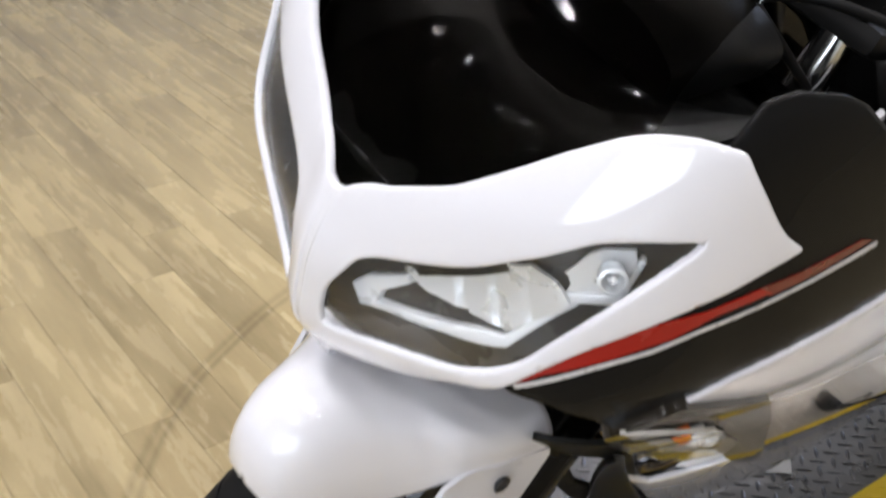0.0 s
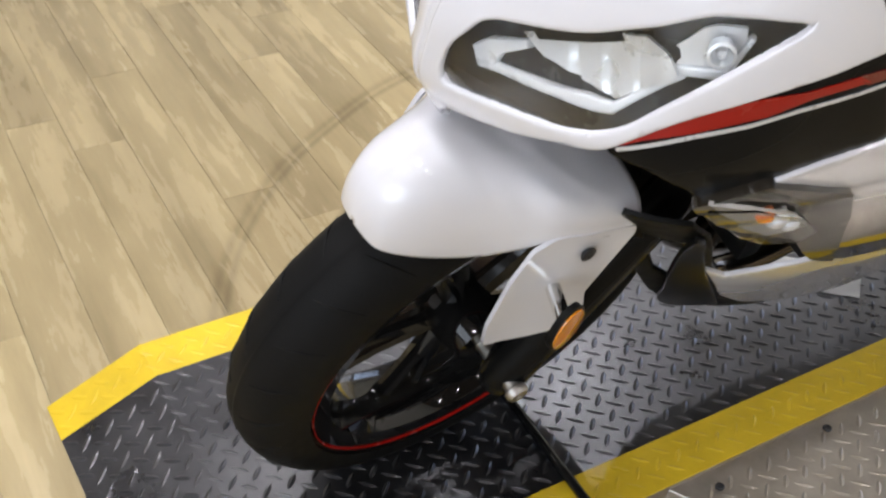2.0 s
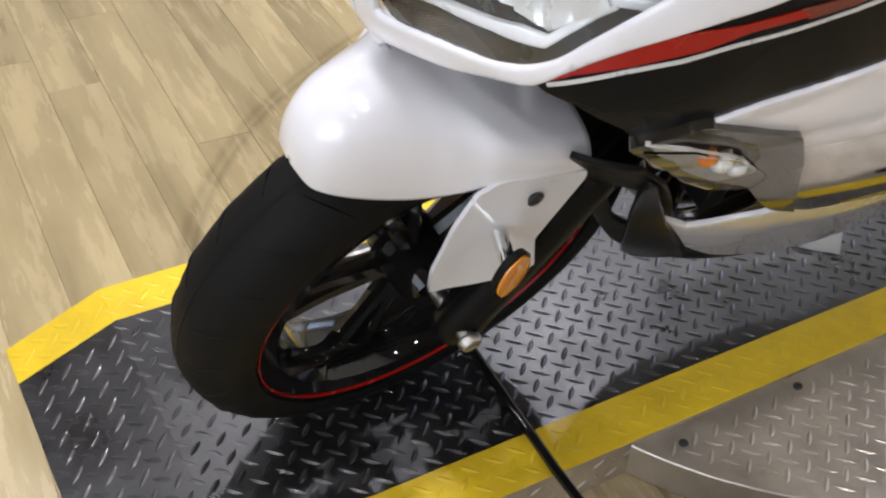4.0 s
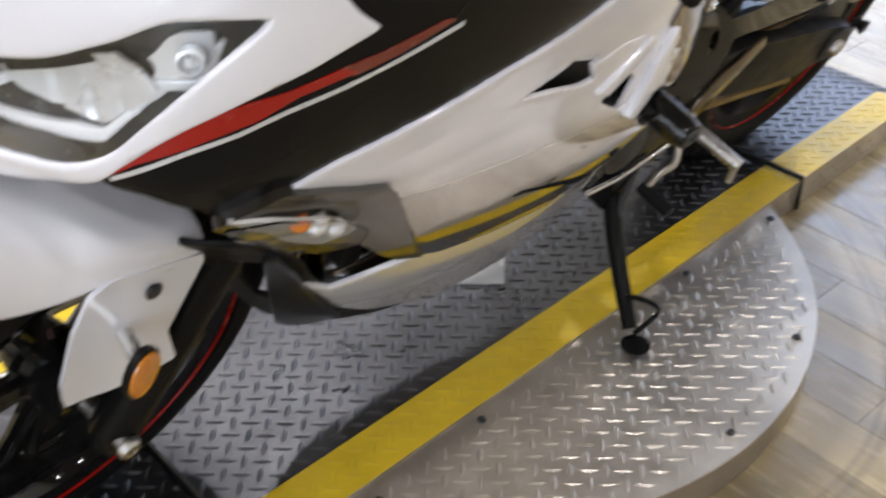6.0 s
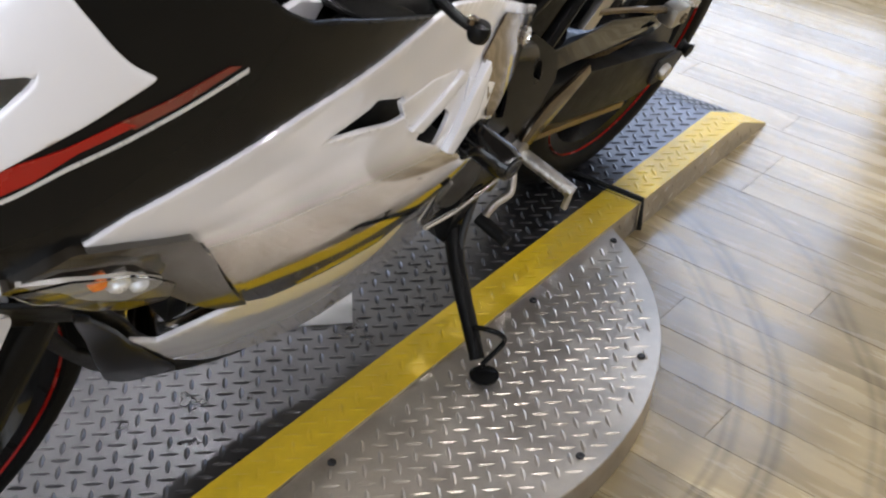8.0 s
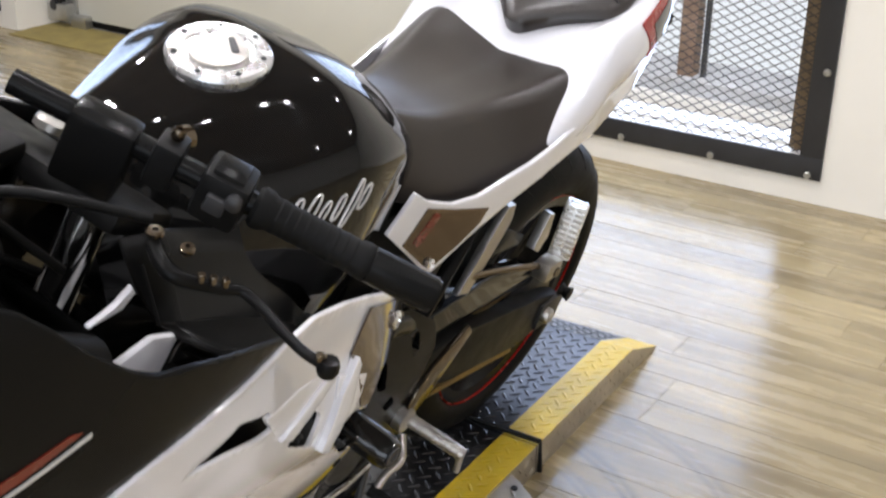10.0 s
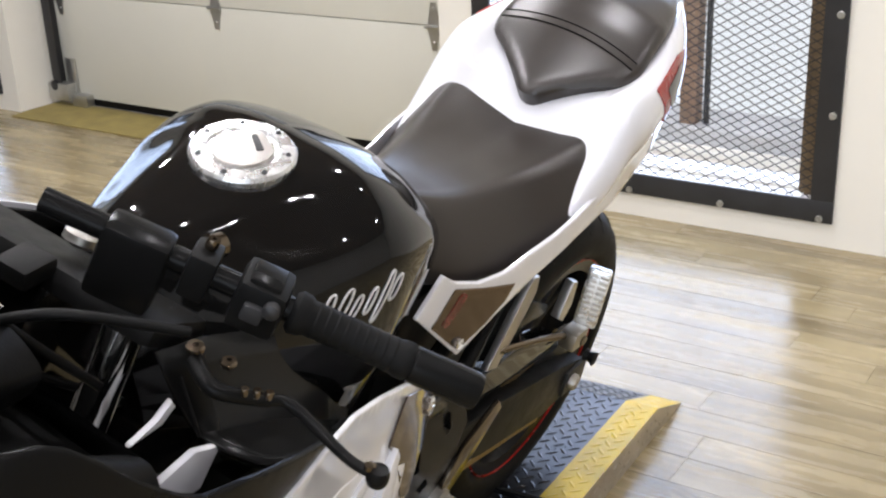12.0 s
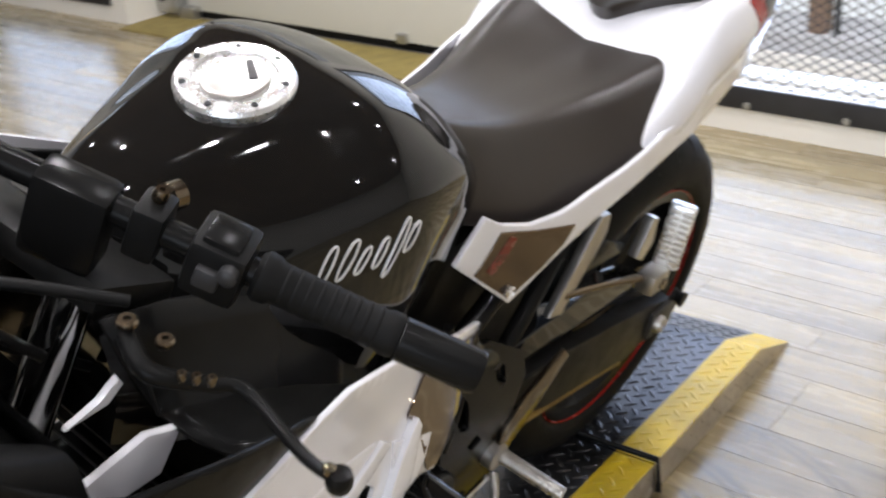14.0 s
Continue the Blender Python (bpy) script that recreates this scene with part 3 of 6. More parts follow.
DISC_C, DISC_R, DISC_TOP = (0.716, -0.1656), 0.604, 0.0556


def add_lugs(bm, ok, top, z_of=None, high=0.0021):
    """Raised tread lugs, two ways round, over the area where ok(x, y)."""
    q = 0.0242
    c = math.cos(radians(45))
    for i in range(-90, 91):
        for j in range(-90, 91):
            u, v = i * q, j * q
            x, y = 0.7 + (u - v) * c, -0.165 + (u + v) * c
            if not ok(x, y):
                continue
            a = radians(45) if (i + j) % 2 else radians(135)
            ca, sa = math.cos(a), math.sin(a)
            z = top if z_of is None else z_of(x)
            slope = 0.0 if z_of is None else (z_of(x + 0.001) - z_of(x - 0.001)) / 0.002
            ring = []
            for l, w, h in ((-0.0145, 0, 0), (-0.006, 0.0036, 0), (0.006, 0.0036, 0), (0.0145, 0, 0), (0.006, -0.0036, 0), (-0.006, -0.0036, 0), (-0.007, 0, high), (0.007, 0, high)):
                dx, dy = l * ca - w * sa, l * sa + w * ca
                ring.append(bm.verts.new((x + dx, y + dy, z + slope * dx + h)))
            o = ring
            for f in ((0, 1, 6), (1, 2, 7, 6), (2, 3, 7), (3, 4, 7), (4, 5, 6, 7), (5, 0, 6)):
                bm.faces.new([o[k] for k in f])


def deck_z(x):
    if x < X0:
        return PLATE * (x - TIP0) / (X0 - TIP0)
    if x > X1:
        return PLATE * (TIP1 - x) / (TIP1 - X1)
    return PLATE


deck = tagged(new("turntable_ramp"), "steel tread plate ramp with yellow painted edges", "ramp")
SPLIT = 0.089
for a, b in ((TIP0, SPLIT - 0.002), (SPLIT + 0.002, TIP1)):
    xs = [a] + [x for x in (X0, X1) if a < x < b] + [b]
    for name, y0, y1, mat, label in (("tread_plate", YR + BAND, YL - BAND, TREAD_DARK, "dark worn steel tread plate"),
                                     ("yellow_edge", YL - BAND, YL, YELLOW, "yellow painted tread plate edge"), ("yellow_edge", YR, YR + BAND, YELLOW, "yellow painted tread plate edge")):
        bm = bmesh.new()
        low = [bm.verts.new((x, y0, max(deck_z(x) - 0.005, 0.0005))) for x in xs], [bm.verts.new((x, y1, max(deck_z(x) - 0.005, 0.0005))) for x in xs]
        top = [bm.verts.new((x, y0, deck_z(x) + 0.0008)) for x in xs], [bm.verts.new((x, y1, deck_z(x) + 0.0008)) for x in xs]
        for i in range(len(xs) - 1):
            bm.faces.new((top[0][i], top[0][i + 1], top[1][i + 1], top[1][i]))
            bm.faces.new((low[0][i], low[1][i], low[1][i + 1], low[0][i + 1]))
            for k in (0, 1):
                bm.faces.new((top[k][i], low[k][i], low[k][i + 1], top[k][i + 1]))
        for k in (0, -1):
            bm.faces.new((top[0][k], top[1][k], low[1][k], low[0][k]))
        bmesh.ops.recalc_face_normals(bm, faces=bm.faces)
        plate = part(name, bm, mat, deck, label, smooth=False)
        bm = bmesh.new()
        add_lugs(bm, lambda x, y: a + 0.008 < x < b - 0.008 and y0 + 0.005 <= y < y1 - 0.005, PLATE, lambda x: deck_z(x) + 0.0008, 0.0012 if mat is YELLOW else 0.0021)
        tagged(part("tread_lug", bm, mat, plate), "raised tread lugs", kind="stuff")
# folded side faces of the ramp, with lugs on the visible one
for y, s in ((YL, 1), (YR, -1)):
    for a, b in ((TIP0 + 0.004, SPLIT - 0.002), (SPLIT + 0.002, TIP1 - 0.004)):
        xs = [a] + [x for x in (X0, X1) if a < x < b] + [b]
        bm = bmesh.new()
        out = [(x, 0.0005) for x in xs] + [(x, max(deck_z(x) - 0.0005, 0.002)) for x in xs[::-1]]
        add_prism(bm, out, y + 0.0004 * s, y - 0.004 * s)
        side = part("side_plate", bm, TREAD, deck, "bare steel tread plate side", smooth=False)
        if s > 0:
            bm = bmesh.new()
            for i in range(int((b - a) / 0.0242)):
                for j in range(2):
                    x, z = a + 0.015 + i * 0.0242, 0.015 + j * 0.024 + (i % 2) * 0.004
                    if z < deck_z(x) - 0.014:
                        t = radians(60) if (i + j) % 2 else radians(-30)
                        ca, sa = math.cos(t) * 0.011, math.sin(t) * 0.011
                        px, pz = -math.sin(t) * 0.003, math.cos(t) * 0.003
                        o = [bm.verts.new(q) for q in ((x - ca, y + 0.0004, z - sa), (x + px, y + 0.0004, z + pz), (x + ca, y + 0.0004, z + sa), (x - px, y + 0.0004, z - pz), (x, y + 0.0024, z))]
                        for k in range(4):
                            bm.faces.new((o[k], o[(k + 1) % 4], o[4]))
            tagged(part("side_lug", bm, TREAD, side), "raised tread lugs", kind="stuff")

disc = tagged(new("turntable_disc"), "round steel tread plate turntable disc with rivets", "turntable")
for s, (ya, yb) in ((1, (YL + 0.001, 9)), (-1, (-9, YR - 0.001))):
    edge = YL + 0.0012 if s > 0 else YR - 0.0012
    a0 = math.asin((abs(edge - DISC_C[1])) / DISC_R)
    arc = [a0 + (math.pi - 2 * a0) * i / 60 for i in range(61)]
    ring = [(DISC_C[0] + DISC_R * math.cos(t), DISC_C[1] + s * DISC_R * math.sin(t)) for t in arc]
    bm = bmesh.new()
    top = [bm.verts.new((x, y, DISC_TOP)) for x, y in ring]
    rim = [bm.verts.new((DISC_C[0] + (x - DISC_C[0]) * 1.002, DISC_C[1] + (y - DISC_C[1]) * 1.002, DISC_TOP - 0.002)) for x, y in ring]
    bot = [bm.verts.new((x, y, 0.001)) for x, y in ring]
    bm.faces.new(top)
    for i in range(60):
        bm.faces.new((top[i], top[i + 1], rim[i + 1], rim[i]))
        bm.faces.new((rim[i], rim[i + 1], bot[i + 1], bot[i]))
    plate = part("disc_plate", bm, TREAD, disc, "bare steel tread plate", smooth=False)
    bm = bmesh.new()
    add_lugs(bm, lambda x, y: math.hypot(x - DISC_C[0], y - DISC_C[1]) < DISC_R - 0.016 and ya + 0.014 < y < yb - 0.014, DISC_TOP, None, 0.0015)
    tagged(part("disc_lug", bm, TREAD, plate), "raised tread lugs", kind="stuff")
for x, y in ((0.974, 0.150), (0.227, 0.157), (0.485, 0.362), (0.738, 0.408), (0.474, 0.149), (0.99, 0.36), (1.18, 0.16)):
    bolt_part("rivet", (x, y, DISC_TOP), (0, 0, 1), 0.0065, STEEL_DARK, disc, 0.004)
tie = tagged(new("tie_down_rod"), "thin black tie rod bent over the ramp edge", "rod")
tube_part("rod", [(0.086, YR - 0.006, 0.006), (0.086, YR - 0.006, PLATE + 0.010), (0.086, YL + 0.006, PLATE + 0.010), (0.088, YL + 0.008, 0.006)], 0.0055, BLACK_MATT, tie, 10, 1)
strut = tagged(new("wheel_tie_rod"), "thin black tie rod lying across the ramp", "rod")
tube_part("rod", [(1.345, -0.13, PLATE + 0.010), (1.36, 0.125, PLATE + 0.009), (1.362, 0.30, PLATE + 0.004)], 0.007, BLACK_GLOSS, strut, 10, 1)
lab = tagged(new("paper_label"), "crumpled white paper label lying on the ramp", "label")
bm = bmesh.new()
lc = [(0.664, -0.086), (0.724, -0.032), (0.868, -0.165), (0.808, -0.222)]
grid = [[bm.verts.new((*(np.array(lc[0]) * (1 - u) * (1 - v) + np.array(lc[1]) * u * (1 - v) + np.array(lc[2]) * u * v + np.array(lc[3]) * (1 - u) * v), PLATE + 0.0032 + 0.0014 * noise.noise((u * 5, v * 8, 0)))) for u in np.linspace(0, 1, 9)] for v in np.linspace(0, 1, 13)]
for i in range(12):
    for j in range(8):
        bm.faces.new((grid[i][j], grid[i][j + 1], grid[i + 1][j + 1], grid[i + 1][j]))
bmesh.ops.solidify(bm, geom=bm.faces[:], thickness=0.0008)
part("sheet", bm, PAPER, lab)

# ---- the motorcycle: x forward from the rear axle, y to its left, z up from the plate ----
bike = tagged(new("motorcycle"), "white and black sport motorcycle leaning on its side stand", "motorcycle")
bike.matrix_world = Matrix.Translation((0.0742, -0.0887, PLATE)) @ pose(0, 0, 0, 0, 0, -1.67) @ pose(0, 0, 0, -16.97, 0, 0)
RAKE = radians(26)
STEER_AXIS = Vector((-math.sin(RAKE), 0, math.cos(RAKE)))
STEER = Matrix.Translation((1.405, 0, 0.293)) @ Matrix.Rotation(radians(6.8), 4, STEER_AXIS)

# fairing skin: plan curves at several heights, from the middle of the nose round to the rear of the side
LEVELS = []


def level(z, *xy):
    LEVELS.append((z, np.array(xy, float).reshape(-1, 2)))


level(0.13, 1.16, 0, 1.14, 0.02, 1.10, 0.03, 1.05, 0.04, 0.97, 0.05, 0.80, 0.06, 0.58, 0.055)
level(0.20, 1.20, 0, 1.18, 0.03, 1.13, 0.05, 1.08, 0.065, 0.98, 0.10, 0.80, 0.12, 0.56, 0.10)
level(0.35, 1.30, 0, 1.27, 0.04, 1.22, 0.08, 1.15, 0.115, 1.03, 0.155, 0.80, 0.17, 0.55, 0.125)
level(0.48, 1.36, 0, 1.34, 0.05, 1.30, 0.10, 1.22, 0.145, 1.08, 0.195, 0.80, 0.205, 0.56, 0.14)
level(0.60, 1.45, 0, 1.43, 0.06, 1.38, 0.13, 1.30, 0.185, 1.13, 0.237, 0.80, 0.235, 0.60, 0.150)
level(0.74, 1.55, 0, 1.54, 0.06, 1.475, 0.18, 1.37, 0.235, 1.15, 0.262, 0.84, 0.222, 0.58, 0.140)
level(0.81, 1.55, 0, 1.553, 0.062, 1.50, 0.198, 1.385, 0.257, 1.15, 0.27, 0.85, 0.22, 0.58, 0.140)
level(0.87, 1.53, 0, 1.54, 0.065, 1.50, 0.18, 1.39, 0.256, 1.15, 0.275, 0.85, 0.22, 0.58, 0.140)
level(0.95, 1.49, 0, 1.51, 0.075, 1.49, 0.165, 1.39, 0.247, 1.15, 0.27, 0.85, 0.23, 0.58, 0.15)
level(1.02, 1.44, 0, 1.46, 0.08, 1.45, 0.165, 1.37, 0.235, 1.15, 0.258, 0.85, 0.225, 0.58, 0.15)
level(1.10, 1.36, 0, 1.385, 0.08, 1.39, 0.145, 1.33, 0.205, 1.13, 0.225, 0.85, 0.20, 0.58, 0.15)
LEVEL_Z = np.array([a for a, b in LEVELS])
LEVEL_XY = np.array([b for a, b in LEVELS])


# the nose is pushed away along the camera's sight lines, towards the middle plane
NOSE_IN, NOSE_EYE = 0.070, np.array((1.93, 0.587, 1.434))
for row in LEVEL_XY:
    row[0] = (row[1][0] + 0.004, NOSE_EYE[1] * NOSE_IN / (1 + NOSE_IN))


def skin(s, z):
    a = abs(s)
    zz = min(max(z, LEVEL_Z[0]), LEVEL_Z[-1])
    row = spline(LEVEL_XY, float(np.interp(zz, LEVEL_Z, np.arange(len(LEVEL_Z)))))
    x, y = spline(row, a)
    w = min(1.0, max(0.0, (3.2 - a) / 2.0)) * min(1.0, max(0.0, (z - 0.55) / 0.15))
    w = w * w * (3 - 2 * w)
    p = NOSE_EYE + (np.array((x, y, z)) - NOSE_EYE) * (1 + NOSE_IN * w)
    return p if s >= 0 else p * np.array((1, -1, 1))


SCREEN_EDGE = [(0.0, 0.887), (0.42, 0.890), (0.64, 0.894), (1.118, 0.911), (1.58, 0.943), (1.85, 0.970), (2.07, 0.993), (2.30, 1.011), (2.47, 1.018)]
LAMP_EDGE = [(0.99, 0.807), (1.108, 0.833), (1.17, 0.850), (1.28, 0.861), (1.70, 0.889), (2.067, 0.914), (2.243, 0.925), (2.495, 0.946), (2.72, 0.952), (2.985, 0.953),
             (2.666, 0.905), (2.418, 0.872), (2.18, 0.845), (2.02, 0.833), (1.80, 0.820), (1.516, 0.801), (1.19, 0.779), (1.03, 0.775)]
BELT = [(3.370, 0.933), (3.325, 0.928), (3.227, 0.919), (3.136, 0.910), (2.929, 0.895), (2.697, 0.876), (2.428, 0.854), (2.209, 0.835), (2.062, 0.819)]
COWL = SCREEN_EDGE + [(2.705, 1.020), (2.968, 1.013), (3.042, 1.000), (3.142, 0.981), (3.217, 0.963), (3.285, 0.947)] + BELT + [(1.808, 0.805), (1.537, 0.777), (1.20, 0.748), (0.85, 0.722), (0.45, 0.705)]
mirrored = lambda line: [(-a, b) for a, b in line[::-1]]
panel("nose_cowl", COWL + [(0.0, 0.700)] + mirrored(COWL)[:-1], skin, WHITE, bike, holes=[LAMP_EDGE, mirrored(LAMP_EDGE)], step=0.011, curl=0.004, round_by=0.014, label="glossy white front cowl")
LINER = [(0.0, 0.86), (1.2, 0.89), (1.9, 0.945), (2.9, 0.99), (2.9, 0.84), (1.8, 0.765), (1.2, 0.735), (0.5, 0.71)]
panel("nose_liner", LINER + [(0.0, 0.70)] + mirrored(LINER)[:-1], lambda s, z: skin(s, z) * np.array((0.962, 0.85, 1.0)), BLACK_MATT, bike, curl=0, step=0.02, label="black inner nose lining")
for mirror in (False, True):
    # headlamp: housing behind, reflectors, bezel and clear lens
    inset = lambda s, z: skin(s, z) - np.array((0.030, 0.022, 0.004)) * (0.25 if mirror else 1.0)
    housing = panel("headlamp_housing", [(0.70, 0.80), (0.90, 0.86), (1.20, 0.892), (2.1, 0.945), (2.5, 0.975), (3.12, 0.975), (2.70, 0.875), (2.2, 0.815), (2.0, 0.800), (1.5, 0.760), (1.0, 0.730), (0.75, 0.735)],
                    inset, LAMP_DARK, bike, mirror=mirror, curl=0, label="dark headlamp housing")
    for out, lab_, lift in (
            ([(1.169, 0.809), (1.267, 0.826), (1.496, 0.847), (1.520, 0.842), (1.371, 0.822), (1.345, 0.808), (1.599, 0.824), (1.871, 0.838), (2.029, 0.840), (2.400, 0.884), (2.430, 0.878), (2.040, 0.832), (1.721, 0.822), (1.42, 0.806), (1.250, 0.794)], "chromed reflector frame", 0.008),
            ([(2.354, 0.886), (2.600, 0.892), (2.690, 0.922), (2.715, 0.920), (2.630, 0.884), (2.350, 0.878)], "chromed reflector rim", 0.008)):
        if mirror:
            continue
        panel("reflector", out, inset, TRIM_SILVER, housing, lift=lift, mirror=mirror, curl=0.002, step=0.010, thick=0.006, label=lab_, round_by=0.001)
    for out, lab_, lift, deep in (
            ([(1.486, 0.853), (1.687, 0.871), (1.97, 0.892), (2.196, 0.902), (2.331, 0.894), (2.400, 0.881), (2.259, 0.862), (2.078, 0.844), (1.933, 0.846), (1.775, 0.847), (1.632, 0.847)], "facetted chrome reflector bowl", 0.0, 0.008),
            ([(2.340, 0.899), (2.481, 0.922), (2.668, 0.930), (2.690, 0.918), (2.600, 0.893), (2.354, 0.887)], "small chrome reflector bowl", 0.0, 0.008)):
        if mirror:
            continue
        mid = np.mean(np.array(out), axis=0)

        def dish(s, z, mid=mid, deep=deep):
            # stepped facets sinking to the middle
            r = min(1.0, math.hypot((s - mid[0]) * 0.16, (z - mid[1]) * 1.0) / 0.055)
            ang = math.atan2(z - mid[1], (s - mid[0]) * 0.16)
            return inset(s, z) - np.array((0.5, 0.6, 0.1)) * deep * (1 - r * r) * (0.4 if mirror else 1.0) + np.array((0.5, 0.6, 0.0)) * (0.0008 * math.sin(ang * 7) * r + 0.0016 * ((s * 5.0 + z * 7) % 1.0))
        panel("reflector", out, dish, LAMP_BOWL, housing, lift=lift + (0.002 if mirror else 0.012), mirror=mirror, curl=0, step=0.006, thick=0.003, label=lab_, round_by=0.002)
    sg = -1 if mirror else 1
    for s_, z_, r_ in () if mirror else ((2.564, 0.912, 0.008),):
        q = inset(s_, z_)
        nrm = Vector((0.6, 0.7 * sg, 0.25)).normalized()
        lathe_part("bulb_cup", [(r_ * 0.5, -0.004), (r_ * 1.2, 0.0), (r_ * 1.3, 0.012), (r_, 0.013), (r_ * 0.8, 0.004), (r_ * 0.5, 0.002), (r_ * 0.4, 0.010), (0.0, 0.013)],
                   Matrix.Translation((q[0] + 0.008, (q[1] + 0.008) * sg, q[2])) @ nrm.to_track_quat("Z", "Y").to_matrix().to_4x4(), LAMP_BOWL, housing, 24)
    ln = panel("lens", LAMP_EDGE, skin, CLEAR_THIN if mirror else CLEAR, housing, lift=-0.005, thick=0.002, curl=0, mirror=mirror, label="clear headlamp lens")
    ln.visible_shadow = False
    # black flank with the red and silver lines
    flank = panel("flank_panel", [(3.22, 0.942), (3.12, 0.970), (2.98, 1.000), (2.86, 1.008), (2.967, 1.040), (3.119, 1.045), (3.328, 1.039), (3.423, 1.031), (3.534, 1.013), (3.671, 0.981), (3.811, 0.949), (3.90, 0.934), (4.066, 0.920), (4.30, 0.893), (4.57, 0.857),
                                  (4.30, 0.851), (3.925, 0.846), (3.625, 0.830), (3.29, 0.812), (3.09, 0.790), (3.35, 0.764), (3.61, 0.742), (3.62, 0.728), (3.2, 0.725), (2.951, 0.744), (2.673, 0.786), (2.332, 0.810),
                                  (2.121, 0.815), (2.062, 0.819)] + BELT[::-1][1:-1],
                  skin, BLACK_SATIN, bike, lift=-0.003, mirror=mirror, label="black flank panel of the fairing")
    panel("red_stripe", [(2.12, 0.826), (2.43, 0.856), (2.60, 0.872), (2.88, 0.889), (3.06, 0.895), (3.25, 0.906), (3.30, 0.900), (3.10, 0.889), (2.93, 0.873), (2.60, 0.854), (2.30, 0.839)],
          skin, RED, flank, lift=-0.0018, thick=0.001, curl=0, mirror=mirror, label="red decal stripe", round_by=0.001)
    panel("dark_stripe", [(3.24, 0.906), (3.40, 0.913), (3.60, 0.925), (3.64, 0.922), (3.445, 0.906), (3.29, 0.897)], skin, DARK_RED, flank, lift=-0.0018, thick=0.001, curl=0, mirror=mirror, label="stripe fading to dark red", round_by=0.001)
    panel("silver_line", [(2.13, 0.826), (2.60, 0.8525), (2.86, 0.8655), (3.06, 0.8795), (3.26, 0.8905), (3.445, 0.9025), (3.665, 0.9185), (3.665, 0.9145), (3.445, 0.899), (3.26, 0.887), (3.06, 0.876), (2.86, 0.862), (2.60, 0.849), (2.14, 0.823)],
          skin, SILVER, flank, lift=-0.0016, thick=0.001, curl=0, mirror=mirror, label="thin silver decal line", round_by=0.0005)
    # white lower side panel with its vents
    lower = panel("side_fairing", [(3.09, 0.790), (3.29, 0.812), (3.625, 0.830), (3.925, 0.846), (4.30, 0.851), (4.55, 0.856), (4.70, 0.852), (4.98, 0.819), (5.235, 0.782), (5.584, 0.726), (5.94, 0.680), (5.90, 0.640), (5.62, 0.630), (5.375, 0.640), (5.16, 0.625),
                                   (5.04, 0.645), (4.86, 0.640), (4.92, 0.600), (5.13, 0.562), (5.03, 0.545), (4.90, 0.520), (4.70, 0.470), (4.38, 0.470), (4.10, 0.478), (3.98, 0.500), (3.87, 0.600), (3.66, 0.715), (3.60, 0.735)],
                  skin, FADE_PAINT, bike, holes=[[(4.10, 0.788), (4.322, 0.792), (4.346, 0.797), (4.43, 0.784), (4.54, 0.768), (4.56, 0.738), (4.485, 0.742), (4.308, 0.766)], [(4.635, 0.690), (4.765, 0.718), (4.830, 0.690), (4.735, 0.660)]],
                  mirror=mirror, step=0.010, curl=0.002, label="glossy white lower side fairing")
    # plain black sheet stands in for the shade inside the vent
    panel("vent_shadow", [(4.0, 0.80), (4.3, 0.82), (4.9, 0.79), (4.95, 0.66), (4.5, 0.70)], lambda s, z: skin(s, z) - np.array((0, 0.03, 0)), BLACK_MATT, lower, curl=0, mirror=mirror, label="black sheet behind the vent, standing in for shade")
    for fin, up in (([(4.515, 0.764), (4.700, 0.762), (4.863, 0.747), (4.935, 0.722), (4.665, 0.706), (4.585, 0.720)], 0.001), ([(4.955, 0.722), (5.185, 0.680), (5.100, 0.662), (5.017, 0.651), (4.850, 0.648)], 0.003)):
        panel("vent_fin", fin, skin, WHITE, lower, lift=up, thick=0.005, mirror=mirror, curl=0.002, label="white vent fin", round_by=0.002)
    for rib, up in (([(4.585, 0.714), (4.645, 0.700), (4.935, 0.728), (4.890, 0.742)], 0.005), ([(4.765, 0.648), (4.805, 0.638), (4.970, 0.670), (5.100, 0.712), (5.082, 0.727), (4.930, 0.698)], 0.009)):
        panel("vent_blade", rib, skin, WHITE, lower, lift=up, thick=0.012, mirror=mirror, curl=0.002, label="raised white vent blade", round_by=0.002)
    panel("rear_trim", [(5.238, 0.766), (5.538, 0.721), (5.90, 0.676), (5.87, 0.645), (5.60, 0.637), (5.375, 0.648), (5.16, 0.633), (5.08, 0.645), (5.10, 0.704), (5.05, 0.734), (5.159, 0.753)], skin, MIRROR_TRIM, lower, lift=0.003, thick=0.002, curl=0, mirror=mirror, label="smoked mirror-like trim", round_by=0.001)
    q = skin(5.592, 0.687)
    lathe_part("trim_bolt", [(0.010, -0.002), (0.0115, 0.004), (0.0085, 0.006), (0.0075, 0.003), (0.004, 0.003), (0.0035, 0.005), (0.0, 0.005)], Matrix.Translation((q[0] - 0.001, sg * (q[1] + 0.004), q[2])) @ Vector((-0.25, 0.95 * sg, 0.1)).to_track_quat("Z", "Y").to_matrix().to_4x4(), CAP_METAL, lower, 20, "bright trim bolt")
    panel("belly_pan", [(3.06, 0.425), (3.30, 0.405), (3.75, 0.455), (4.05, 0.480), (4.38, 0.468), (4.70, 0.468), (4.92, 0.515), (5.02, 0.560), (5.40, 0.455), (5.85, 0.345), (5.95, 0.290), (5.72, 0.235), (5.25, 0.205), (4.7, 0.200), (4.2, 0.215), (3.75, 0.245), (3.38, 0.300)],
                  skin, WHITE, bike, lift=-0.006, mirror=mirror, label="white belly pan")
